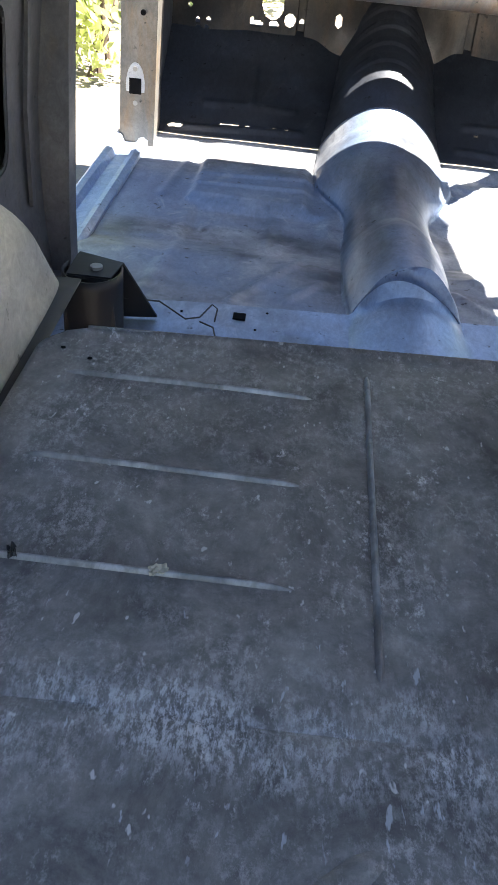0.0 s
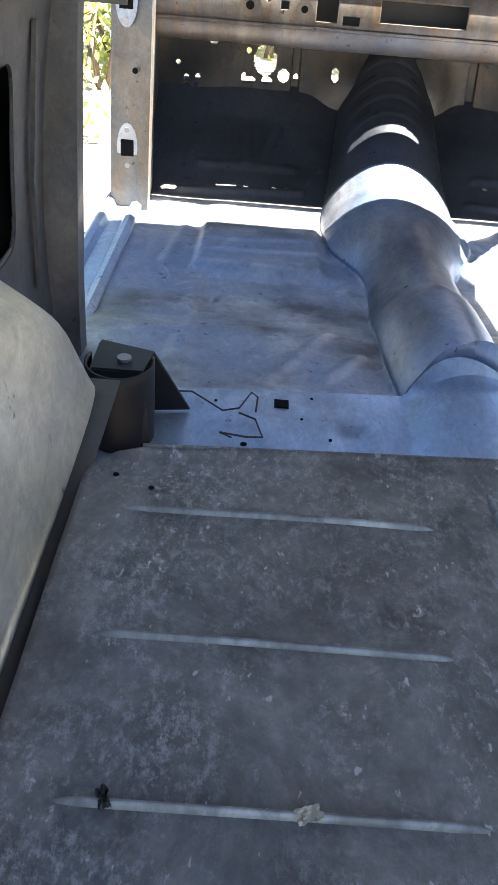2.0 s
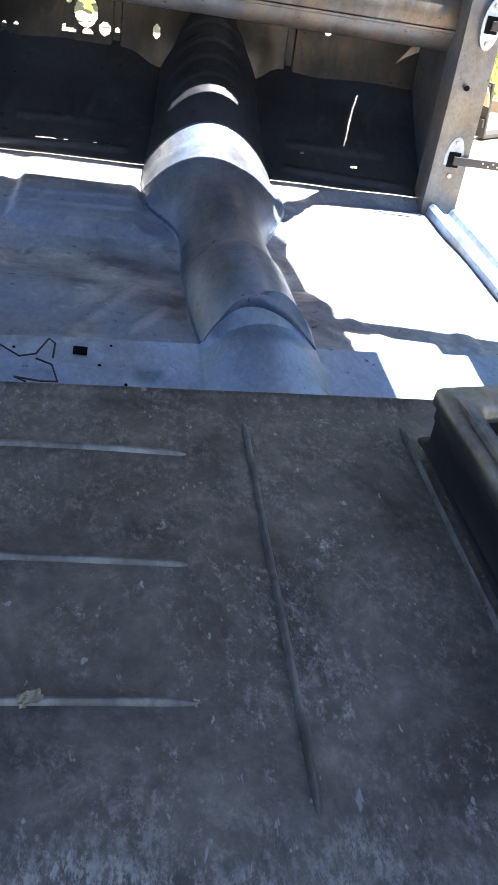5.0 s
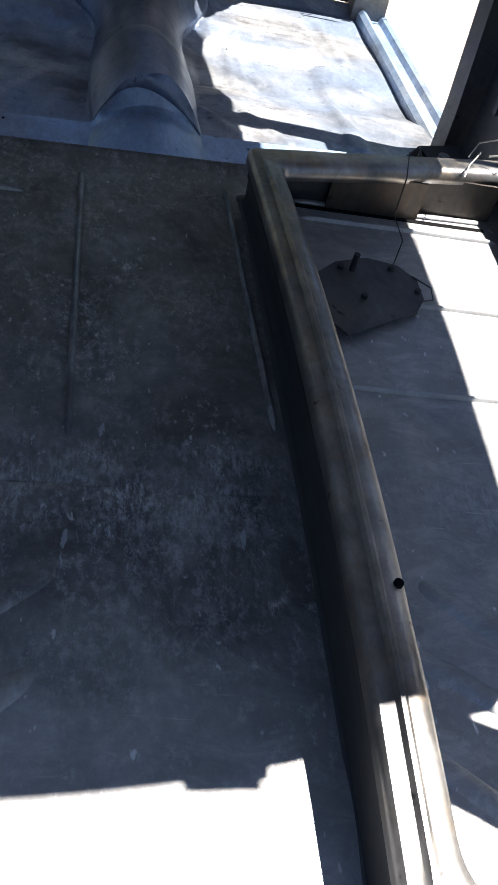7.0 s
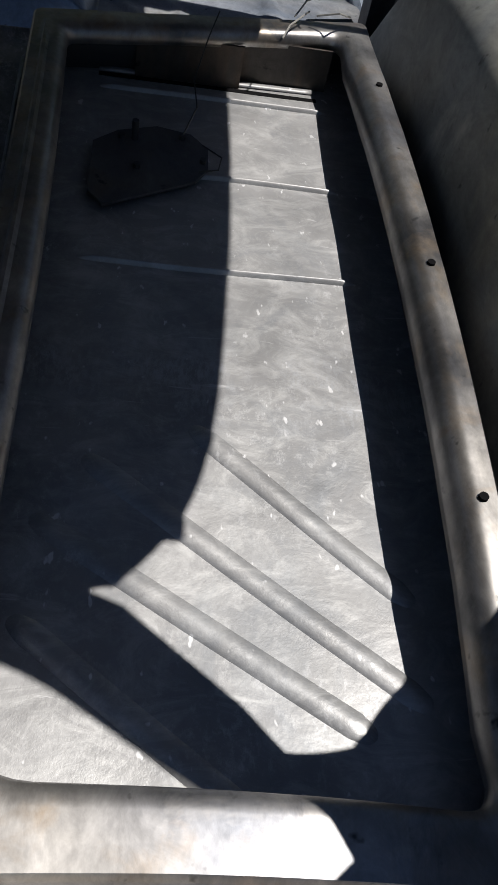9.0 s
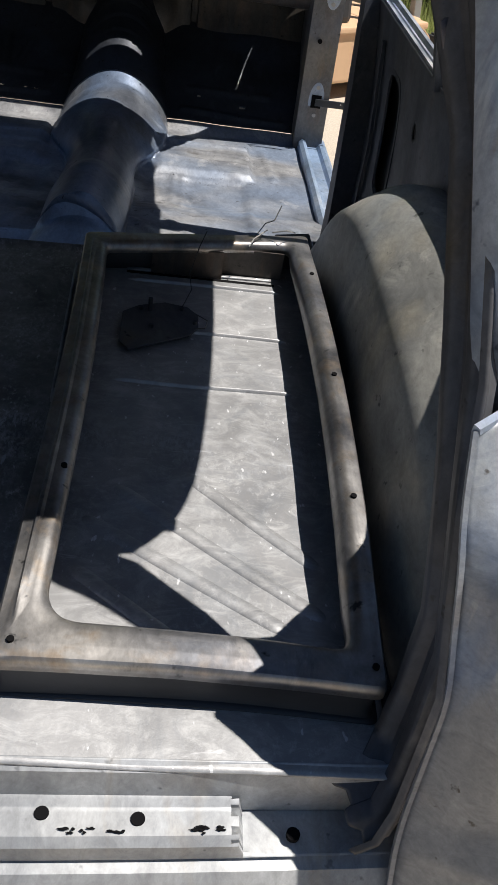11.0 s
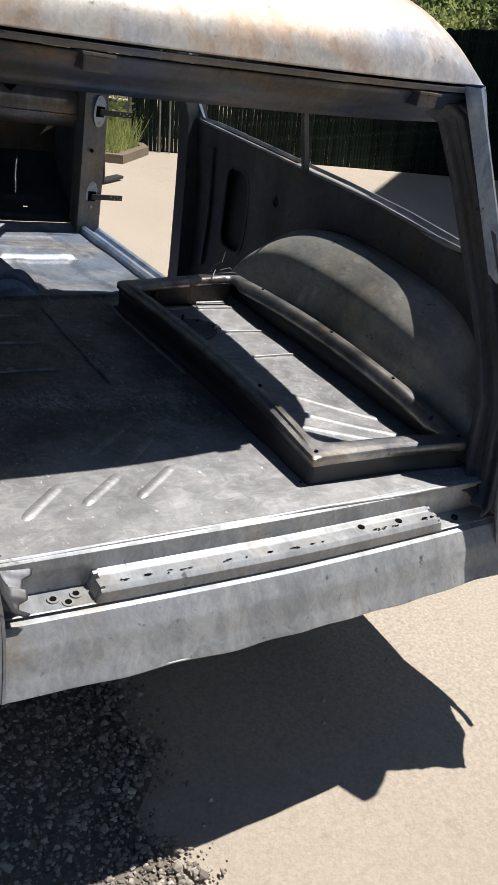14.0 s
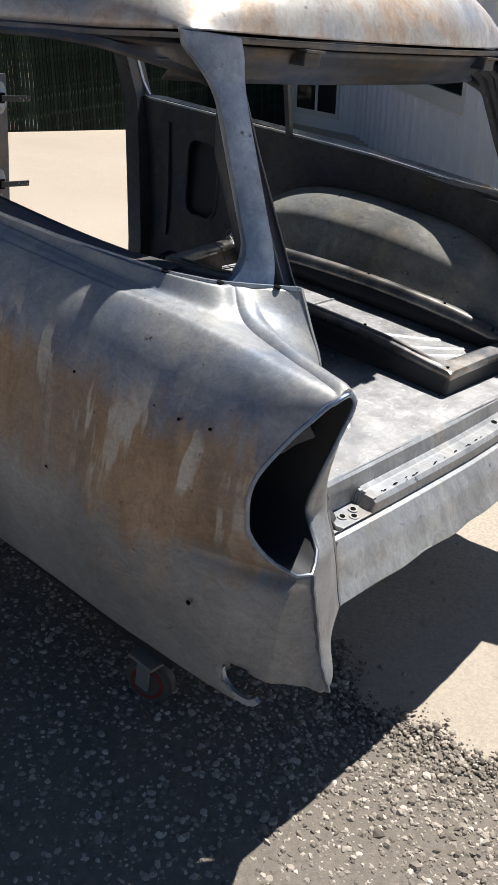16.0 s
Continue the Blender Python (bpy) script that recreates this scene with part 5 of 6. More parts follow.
def fence():
    f = upright("fence", "tall dark green slatted privacy fence at the yard's end", "fence", kind="structure")
    bm = bmesh.new()
    box(bm, (0, 0, -0.5), (0.0395, 0.012, 1.56))
    bm.transform(UPRIGHT)
    slat = mesh_of("slat", bm, M_SLAT, False)
    x = 2.95
    while x < 8.6:
        ob = new("slat", slat)
        ob.parent = f
        ob.location = UPRIGHT @ Vector((x + random.uniform(-0.001, 0.001), 7.10 + 0.03 * x, random.uniform(-0.012, 0.012) - 0.17 + 0.127 * (x - 4.8)))
        x += 0.0485 + random.choice((0, 0, 0.002))
    for px in (2.95, 4.7, 7.1, 8.58):
        bm = bmesh.new()
        disc(bm, (px, 7.14 + 0.03 * px, 0.72), (0, 0, 1), 0.03, 1.7, 12)
        put("post", bm, M_GREY, f)
    for px in (3.25, 3.365):
        bm = bmesh.new()
        disc(bm, (px, 7.17, 0.6), (0, 0, 1), 0.011, 1.4, 10)
        put("gate_post", bm, M_GREY, f, "slim galvanised gate post")
    put("top_rail", tube([(2.95, 7.21, 1.10), (8.6, 7.385, 1.81)], 0.02), M_GREY, f)


fence()


def building():
    b = upright("building", "pale blue-grey board and batten building with white-trimmed windows", "building")
    bm = boxes(((1.4, -3.5, -0.6), (9.2, 0, 3.1)))
    bm.transform(WALL)
    put("wall", bm, M_SIDING, b)
    # Taller block added behind the wall, its plan shaped to cast the yard's shadow.
    bm = bmesh.new()
    plan = [(7.34, 4.2), (13.4, 9.5), (16.5, 6.0), (9.2, 0.6), (6.3, 2.0)]
    lo, hi = [bm.verts.new((x, y, -0.6)) for x, y in plan], [bm.verts.new((x, y, 7.5)) for x, y in plan]
    bm.faces.new(hi[::-1]), bm.faces.new(lo)
    for i in range(5):
        bm.faces.new((lo[i - 1], hi[i - 1], hi[i], lo[i]))
    put("upper_storey", bm, M_SIDING, b)
    x = 1.5
    while x < 9.1:
        tops = ((-0.6, 3.1),) if not (4.2 < x < 7.1) else ((-0.6, 0.84),)
        for z0, z1 in tops:
            bm = boxes(((x, 0.0, z0), (x + 0.05, 0.045, z1)))
            bm.transform(WALL)
            put("batten", bm, M_SIDING, b)
        x += 0.30
    for m, a, c, z0, z1 in ((WALL, 4.3, 7.0, 0.86, 2.3), (WING, 0.30, 1.02, 0.16, 1.6)):
        f = 0.10 if c > 2 else 0.045
        w = boxes(((a, 0.0, z0), (c, 0.03, z0 + f * 1.6)), ((a, 0.0, z1), (c, 0.03, z1 + f)), ((a, 0.0, z0 + f * 1.6), (a + f, 0.034, z1)), ((c - f, 0.0, z0 + f * 1.6), (c, 0.034, z1)), (((a + c) / 2 - f * 0.4, 0.0, z0 + f * 1.6), ((a + c) / 2 + f * 0.4, 0.032, z1)))
        w.transform(m)
        wo = put("window", w, M_WHITE, b, "white window frame")
        for p, q in ((a + f, (a + c) / 2 - f * 0.4), ((a + c) / 2 + f * 0.4, c - f)):
            g = boxes(((p, 0.004, z0 + f * 1.6), (q, 0.012, z1)))
            g.transform(m)
            put("pane", g, M_GLASS, wo)
    bm = boxes(((0.02, -1.5, -0.6), (1.30, 0, 3.1)))
    bm.transform(WING)
    put("wing", bm, M_SIDING, b)
    for x in (0.04, 0.14, 0.24, 1.12):
        bm = boxes(((x, 0.0, -0.6), (x + 0.03, 0.016, 3.1)))
        bm.transform(WING)
        put("batten", bm, M_SIDING, b)


W = Vector((0.69, 0.724, 0))
WALL = Matrix.Translation((3.0, 0, 0)) @ Matrix(((W.x, -W.y, 0, 0), (W.y, W.x, 0, 0), (0, 0, 1, 0), (0, 0, 0, 1)))
WING = Matrix.Translation((9.32, 6.63, 0)) @ Matrix.Rotation(radians(105), 4, "Z")
building()


def leaf_cloud(name, parent, centre, radius, count, size, material, seed):
    """A crown of many small leaves in uneven clumps."""
    rng = np.random.default_rng(seed)
    n_cl = max(5, count // 160)
    cl = rng.normal(size=(n_cl, 3))
    cl /= np.linalg.norm(cl, axis=1)[:, None]
    cl *= rng.uniform(0.35, 1.0, (n_cl, 1))
    pick = rng.integers(0, n_cl, count)
    p = (cl[pick] + rng.normal(size=(count, 3)) * 0.2) * np.array(radius) + np.array(centre)
    a = rng.normal(size=(count, 3))
    a /= np.linalg.norm(a, axis=1)[:, None]
    c = np.cross(a, rng.normal(size=(count, 3)))
    c /= np.linalg.norm(c, axis=1)[:, None]
    L = size * rng.uniform(0.6, 1.3, (count, 1))
    v = np.stack([p - a * L, p + c * L * 0.45, p + a * L, p - c * L * 0.45], 1).reshape(-1, 3)
    me = bpy.data.meshes.new(name)
    me.from_pydata(v.tolist(), [], np.arange(count * 4).reshape(-1, 4).tolist())
    me.materials.append(material)
    me.transform(UPRIGHT)
    ob = new(name, me)
    ob.parent = parent
    return ob


def bush(name, label, centre, radius, count, size, material, seed, stems=5):
    t = upright(name, label, "tree" if name == "tree" else "shrub")
    rng = random.Random(seed)
    bm = bmesh.new()
    for k in range(stems):
        x0, y0 = centre[0] + rng.uniform(-0.2, 0.2), centre[1] + rng.uniform(-0.2, 0.2)
        tip = Vector((centre[0] + rng.uniform(-0.7, 0.7) * radius[0], centre[1] + rng.uniform(-0.7, 0.7) * radius[1], centre[2] + rng.uniform(0, 0.7) * radius[2]))
        a = Vector((x0, y0, -0.1))
        mid = a.lerp(tip, 0.5) + Vector((rng.uniform(-0.1, 0.1), rng.uniform(-0.1, 0.1), 0.1))
        r0 = 0.02 + 0.03 * radius[2] / stems
        for p, q, r, r2 in ((a, mid, r0, r0 * 0.7), (mid, tip, r0 * 0.7, r0 * 0.25)):
            d = q - p
            m = Matrix.Translation((p + q) / 2) @ d.to_track_quat("Z", "Y").to_matrix().to_4x4()
            bmesh.ops.create_cone(bm, cap_ends=True, segments=7, radius1=r, radius2=r2, depth=d.length, matrix=m)
    put("trunk", bm, M_BARK, t, "", True)
    leaf_cloud("crown", t, centre, radius, count, size, material, seed)
    return t


rr = random.Random(5)
for i in range(15):
    x = 2.2 + i * 0.75
    bush("shrub", "sunlit yellow-green shrub growing behind the dark fence", (x, 8.3 + rr.uniform(-0.2, 0.5), 1.15 + rr.uniform(-0.15, 0.2)), (0.8, 0.6, 0.75), 4200, 0.042, M_LEAFY if rr.random() < 0.65 else M_LEAF, 20 + i)
for i in range(12):
    bush("shrub", "tall pale green shrub growing behind the dark fence", (3.4 + i * 0.95, 9.6 + rr.uniform(-0.3, 0.4), 1.9 + rr.uniform(-0.2, 0.3)), (0.95, 0.7, 0.95), 3800, 0.05, M_LEAFY if i % 3 else M_LEAF, 140 + i, 4)
for i, (x, y, z, r, m) in enumerate(((1.0, 10.5, 2.2, 1.6, M_LEAF), (3.4, 11.2, 2.6, 1.5, M_LEAF), (9.6, 10.6, 2.9, 1.1, M_LEAF), (11.4, 10.8, 2.4, 1.4, M_LEAF), (-2.2, 11.0, 2.4, 1.8, M_LEAF))):
    bush("tree", "dark green leafy tree standing beyond the fence", (x, y, z), (r, r, r * 1.1), 3800, 0.075, m, 60 + i, 3)
for i, (x, y, z, r) in enumerate(((-1.6, 7.6, 0.9, 0.9), (-0.4, 8.2, 1.0, 1.0), (-3.0, 7.2, 0.9, 1.0), (0.8, 8.0, 0.9, 0.8), (-4.6, 7.0, 1.1, 1.2))):
    bush("shrub", "yellow-green shrub growing ahead of the car body", (x, y, z), (r, r * 0.8, r), 2200, 0.06, M_LEAFY if i % 2 else M_LEAF, 80 + i)

for i, (x, y, z, r) in enumerate(((-1.55, 5.25, 0.45, 0.42), (-1.75, 5.9, 0.75, 0.55), (-2.05, 5.2, 0.5, 0.5), (-1.35, 6.6, 0.7, 0.5))):
    bush("shrub", "sunlit yellow-green shrub beside the yard", (x, y, z), (r, r * 0.8, r * 1.2), 1500, 0.04, M_LEAFY, 120 + i, 6)

# Ground grate with dark louvres, modelled as a low case.
vent = upright("louvred_crate", "dark louvred ground grate by the building, built as a low box", "crate")
put("case", boxes(((2.72, 2.45, 0.0), (3.2, 2.95, 0.15), 0.01)), M_DARK, vent)
for k in range(3):
    put("louvre", boxes(((2.70, 2.44, 0.03 + k * 0.038), (2.725, 2.96, 0.045 + k * 0.038))), M_DARK, vent)

# raised planting bed with its timber edge
bed = upright("planter", "low timber-edged planting bed beside the fence", "planter")
bm = bmesh.new()
plan = [(0.6, 6.65), (2.54, 6.463), (3.05, 7.0), (3.1, 7.7), (0.6, 7.9)]
inner = [(0.6, 6.72), (2.51, 6.535), (2.97, 7.02), (3.02, 7.63), (0.66, 7.82)]
rows = [[bm.verts.new((x, y, z)) for x, y in ring] for ring, z in ((plan, -0.1), (plan, 0.073), (inner, 0.073), (inner, -0.1))]
for r0, r1 in zip(rows, rows[1:]):
    for i in range(5):
        bm.faces.new((r0[i - 1], r0[i], r1[i], r1[i - 1]))
put("edging", bm, M_WOOD, bed, "weathered timber edging")
bm = bmesh.new()
bm.faces.new([bm.verts.new((x, y, 0.045)) for x, y in inner])
put("soil", bm, plain("soil", (0.12, 0.09, 0.06), 0.95, 0, 0.5, 20, 0.6), bed)
rng = np.random.default_rng(3)
blades = []
for k in range(5200):
    y = rng.uniform(6.58, 7.6)
    x = rng.uniform(0.7, min(2.5 + (y - 6.55) * 0.95, 2.96))
    h, dx, dy, w = rng.uniform(0.08, 0.28) * (0.6 + 0.8 * min(1, (y - 6.55) / 0.4)), rng.normal() * 0.09, rng.normal() * 0.09, 0.005
    t = rng.uniform(-1.6, 1.6)
    cx, cy = w * math.cos(t), w * math.sin(t)
    blades += [(x - cx, y - cy, 0.04), (x + cx, y + cy, 0.04), (x + dx, y + dy, 0.04 + h)]
me = bpy.data.meshes.new("grass")
me.from_pydata(blades, [], np.arange(len(blades)).reshape(-1, 3).tolist())
me.materials.append(M_LEAFY)
me.transform(UPRIGHT)
tagged(new("grass", me), "tall yellow-green grass in the planting bed", "grass", kind="stuff")
for i, (x, y, z, r) in enumerate(((1.95, 7.3, 0.55, 0.5), (2.45, 7.35, 0.5, 0.42), (1.35, 7.35, 0.65, 0.55), (2.2, 7.7, 1.1, 0.6), (1.5, 7.8, 1.25, 0.7))):
    bush("shrub", "leafy green shrub growing in the timber-edged bed", (x, y, z), (r, r * 0.7, r), 2600, 0.032, M_LEAFY if i % 2 else M_LEAF, 170 + i, 5)

# utility pole and wires
pole = upright("utility_pole", "dark wooden utility pole with wires beyond the fence", "utility pole")
bm = bmesh.new()
disc(bm, (13.0, 14.2, 3.2), (0, 0, 1), 0.11, 7.0, 12, 0.08)
put("pole", bm, M_BARK, pole)
put("crossarm", boxes(((12.2, 14.15, 5.9), (13.8, 14.25, 6.0))), M_BARK, pole)
for z in (4.6, 5.1, 6.0):
    put("wire", tube([(2, 15.5, z), (7, 14.8, z - 0.15), (13, 14.2, z), (22, 13.2, z - 0.2)], 0.012, 5), M_WIRE, pole)

# forklift parked ahead of the shell, its forks lowered to the ground
M_DUSTY = plain("dusty_tyre_rubber", (0.17, 0.145, 0.12), 0.85, 0, 0.3, 18)
M_TAN = plain("sun_bleached_orange_paint", (0.60, 0.40, 0.25), 0.6, 0, 0.14, 7)
M_HUB = plain("rusty_wheel_steel", (0.40, 0.31, 0.21), 0.7, 0.2, 0.35, 25)
LIFT = Matrix.Translation((1.73, 5.32, 0)) @ Matrix(((0.78, -0.62, 0, 0), (0.62, 0.78, 0, 0), (0, 0, 1, 0), (0, 0, 0, 1)))


def on_lift(name, bm, material, parent, label="", smooth=False):
    bm.transform(LIFT)
    return put(name, bm, material, parent, label, smooth)


def lift_wheel(parent, u, v, r, out):
    """A dusty tyre with a sunk, spoked steel wheel; out is the way its face looks."""
    prof = [(0.62, 0.028), (0.68, 0.046), (0.80, 0.054), (0.93, 0.050), (1.0, 0.034), (1.0, -0.034), (0.93, -0.05), (0.68, -0.046), (0.62, -0.028)]
    def ring(i, j):
        a, (k, w) = 2 * math.pi * i, prof[round(j * 8)]
        return (u + r * k * math.cos(a), v + out * w, r + r * k * math.sin(a))
    tyre = on_lift("wheel", sheet(40, 8, ring), M_DUSTY, parent, "dusty brown-grey rubber tyre", True)
    bm = bmesh.new()
    disc(bm, (u, v - out * 0.012, r), (0, 1, 0), r * 0.63, 0.03, 32)
    on_lift("rim", bm, M_DARK, tyre, "dark recessed steel rim", True)
    bm = bmesh.new()
    disc(bm, (u, v + out * 0.018, r), (0, 1, 0), r * 0.22, 0.05, 20, r * 0.18)
    for k in range(6):
        m = Matrix.Translation((u, v + out * 0.008, r)) @ Matrix.Rotation(k * math.pi / 3 + 0.3, 4, "Y") @ Matrix.Translation((r * 0.38, 0, 0)) @ Matrix.Diagonal((r * 0.42, 0.022, r * 0.17, 1))
        bmesh.ops.create_cube(bm, size=1, matrix=m)
    on_lift("hub", bm, M_HUB, tyre, "pale rusty spoked hub")


lift = upright("forklift", "old faded orange forklift truck parked on the yard", "forklift")
on_lift("body", boxes(((-1.25, 0.06, 0.10), (-0.23, 0.62, 0.41), 0.02), ((-0.23, 0.12, 0.10), (0.26, 0.62, 0.43), 0.015), ((-1.25, 0.04, 0.385), (0.24, 0.62, 0.425), 0.012), ((-1.35, 0.08, 0.14), (-1.1, 0.60, 0.62), 0.05)), M_TAN, lift, "sun-bleached pale orange painted body")
on_lift("fender", sweep([(0.0 + 0.232 * math.cos(math.pi * k / 10 + 0.15), 0.03, 0.20 + 0.235 * math.sin(math.pi * k / 10 + 0.15)) for k in range(10)], [(0.005, 0.06), (0.005, -0.06), (-0.005, -0.06), (-0.005, 0.06)], up=(0, 1, 0)), M_TAN, lift)
on_lift("hood", boxes(((-1.05, 0.12, 0.42), (-0.42, 0.56, 0.66), 0.04)), M_DARK, lift, "dark engine hood")
on_lift("driver_seat", boxes(((-0.78, 0.18, 0.66), (-0.40, 0.50, 0.73), 0.025), ((-0.84, 0.18, 0.68), (-0.75, 0.50, 1.02), 0.03)), M_BRACKET, lift, "black padded seat")
on_lift("guard_post", boxes(((-0.135, 0.06, 0.42), (-0.06, 0.11, 0.74), 0.006)), M_ORANGE, lift, "orange painted guard post")
on_lift("guard_post", boxes(((-0.13, 0.065, 0.74), (-0.065, 0.105, 1.62), 0.006)), M_GREY, lift, "worn grey upper guard post")
for u, v in ((-0.10, 0.55), (-0.95, 0.08), (-0.95, 0.55)):
    on_lift("guard_post", boxes(((u - 0.02, v, 0.42), (u + 0.02, v + 0.04, 1.62), 0.005)), M_DARK, lift)
for k in range(6):
    on_lift("guard_bar", boxes(((-0.96, 0.08 + k * 0.096, 1.62), (-0.06, 0.11 + k * 0.096, 1.65))), M_DARK, lift)
for v in (0.20, 0.42):
    on_lift("mast_rail", boxes(((0.27, v, 0.05), (0.34, v + 0.045, 1.75), 0.006)), M_GREY, lift, "dull grey mast rail")
for z in (0.3, 0.9, 1.6):
    on_lift("mast_crossbar", boxes(((0.28, 0.245, z), (0.33, 0.42, z + 0.05), 0.005)), M_GREY, lift)
on_lift("carriage", boxes(((0.35, 0.06, 0.08), (0.375, 0.58, 0.13), 0.004), ((0.35, 0.06, 0.28), (0.375, 0.58, 0.33), 0.004)), M_DARK, lift)
for v in (0.05, 0.46):
    on_lift("fork", boxes(((0.375, v, 0.015), (0.40, v + 0.07, 0.34), 0.004), ((0.40, v, 0.012), (0.72, v + 0.07, 0.035), 0.004)), M_DARK, lift, "worn dark fork tine")
for u, r in ((0.0, 0.20), (-0.98, 0.17)):
    lift_wheel(lift, u, 0.05, r, -1)
    lift_wheel(lift, u, 0.62, r, 1)

# gravel beside the concrete
def stones(count, x0, x1, y0, y1, lo, hi, seed):
    rng = np.random.default_rng(seed)
    t = (1 + 5 ** 0.5) / 2
    base = np.array([(-1, t, 0), (1, t, 0), (-1, -t, 0), (1, -t, 0), (0, -1, t), (0, 1, t), (0, -1, -t), (0, 1, -t), (t, 0, -1), (t, 0, 1), (-t, 0, -1), (-t, 0, 1)]) / 1.9
    faces = np.array([(0, 11, 5), (0, 5, 1), (0, 1, 7), (0, 7, 10), (0, 10, 11), (1, 5, 9), (5, 11, 4), (11, 10, 2), (10, 7, 6), (7, 1, 8), (3, 9, 4), (3, 4, 2), (3, 2, 6), (3, 6, 8), (3, 8, 9), (4, 9, 5), (2, 4, 11), (6, 2, 10), (8, 6, 7), (9, 8, 1)])
    x, y = rng.uniform(x0, x1, count), rng.uniform(y0, y1, count)
    edge = -0.20 + 0.05 * np.sin(y * 9) + 0.03 * np.sin(y * 23 + 1)
    keep = x < edge + rng.exponential(0.03, count)
    x, y = x[keep], y[keep]
    n = len(x)
    r = lo + (hi - lo) * rng.beta(1.2, 4, n)
    sc = r[:, None] * rng.uniform(0.6, 1.25, (n, 3))
    v = base[None] * (1 + rng.normal(size=(n, 12, 1)) * 0.13) * sc[:, None]
    a = rng.uniform(0, 6.28, n)
    ca, sa = np.cos(a), np.sin(a)
    vx = v[..., 0] * ca[:, None] - v[..., 1] * sa[:, None] + x[:, None]
    vy = v[..., 0] * sa[:, None] + v[..., 1] * ca[:, None] + y[:, None]
    vz = v[..., 2] * 0.75 + (0.004 + r * 0.35)[:, None]
    P = np.stack([vx, vy, vz], -1).reshape(-1, 3)
    F = (faces[None] + (np.arange(n) * 12)[:, None, None]).reshape(-1, 3)
    return P, F


P, F = stones(120000, -2.6, -0.08, -1.9, 1.4, 0.0022, 0.0135, 11)
me = bpy.data.meshes.new("gravel")
me.from_pydata(P.tolist(), [], F.tolist())
me.materials.append(M_STONE)
thing("gravel", "loose grey-brown crushed gravel beside the concrete", "gravel", kind="stuff", data=me)
bed_edge = [(-0.20 + 0.05 * math.sin(y * 9) + 0.03 * math.sin(y * 23 + 1), y) for y in [-6 + i * 0.1 for i in range(121)]]
solo("gravel_bed", sheet(8, 120, lambda u, v: (bed_edge[round(v * 120)][0] - 9 * (1 - u) ** 2, bed_edge[round(v * 120)][1], 0.010 - 0.012 * u ** 8)), M_GRAVEL, "grey-brown gravel bed", "gravel", kind="structure")

# ---- loose and small things ----
def caster(x, y):
    c = thing("caster_wheel", "grey caster wheel with a red hub ring under the shell", "caster wheel", "casters of the dolly")
    c.location = (x, y, 0)
    bm = bmesh.new()
    disc(bm, (0, 0, 0.062), (1, 0.35, 0), 0.062, 0.038, 28)
    bmesh.ops.bevel(bm, geom=[e for e in bm.edges if e.calc_face_angle(0) > 1], offset=0.008, segments=2, affect="EDGES")
    part("tyre", bm, M_GREYRUB, c)
    bm = bmesh.new()
    disc(bm, (0, 0, 0.062), (1, 0.35, 0), 0.044, 0.042, 28)
    part("hub_ring", bm, M_RUBBER_RED, c, "red hub ring")
    bm = bmesh.new()
    disc(bm, (0, 0, 0.062), (1, 0.35, 0), 0.034, 0.046, 24)
    part("hub", bm, M_GREYRUB, c)
    part("fork", boxes(((-0.032, -0.02, 0.05), (-0.026, 0.02, 0.135)), ((0.026, -0.02, 0.05), (0.032, 0.02, 0.135)), ((-0.045, -0.04, 0.13), (0.045, 0.04, 0.14), 0.003)), M_GREY, c)
    return c


M_GREYRUB = plain("grey_rubber", (0.12, 0.11, 0.105), 0.6)
c0 = caster(-0.66, 0.27)
for x, y in ((0.60, 0.62), (-0.62, 2.6), (0.62, 2.6)):
    k = copy_thing(c0, Matrix.Translation((x, y, 0)))
    YARD.append(k)
dolly = thing("body_dolly", "dark steel tube dolly carrying the body shell", "dolly")
for x in (-0.64, 0.64):
    part("rail", boxes(((x - 0.03, 0.2, 0.14), (x + 0.03, 2.7, 0.20), 0.005)), M_DARK, dolly)
for y in (0.27, 2.6):
    part("crossbar", boxes(((-0.61, y - 0.03, 0.14), (0.61, y + 0.03, 0.20), 0.005)), M_DARK, dolly)
for x, y, z in ((-0.55, 0.27, 0.69), (0.55, 0.27, 0.69), (-0.6, 2.6, 0.35), (0.6, 2.6, 0.35)):
    part("post", boxes(((x - 0.025, y - 0.025, 0.2), (x + 0.025, y + 0.025, z), 0.004)), M_DARK, dolly)

# cover plate lying in the well, with its wires
plate = thing("cover_plate", "loose dark steel cover plate with studs lying in the well", "plate")
out = [(0.205, 0.935), (0.235, 0.965), (0.285, 0.985), (0.33, 0.975), (0.352, 0.945), (0.352, 0.90), (0.335, 0.87), (0.225, 0.805), (0.205, 0.83)]
bm = bmesh.new()
top = [bm.verts.new((x, y, 0.7145)) for x, y in out]
low = [bm.verts.new((x, y, 0.7105)) for x, y in out]
bm.faces.new(top), bm.faces.new(low[::-1])
for i in range(len(out)):
    bm.faces.new((top[i - 1], low[i - 1], low[i], top[i]))
part("sheet", bm, M_INNER, plate, smooth=False)
for i, (x, y) in enumerate(((0.257, 0.949), (0.345, 0.913), (0.262, 0.887), (0.318, 0.962), (0.24, 0.95))):
    bm = bmesh.new()
    disc(bm, (x, y, 0.717 + (0.010 if i == 0 else 0)), (0, 0, 1), 0.0045, 0.006 + (0.022 if i == 0 else 0), 10)
    part("stud", bm, M_DARK, plate)
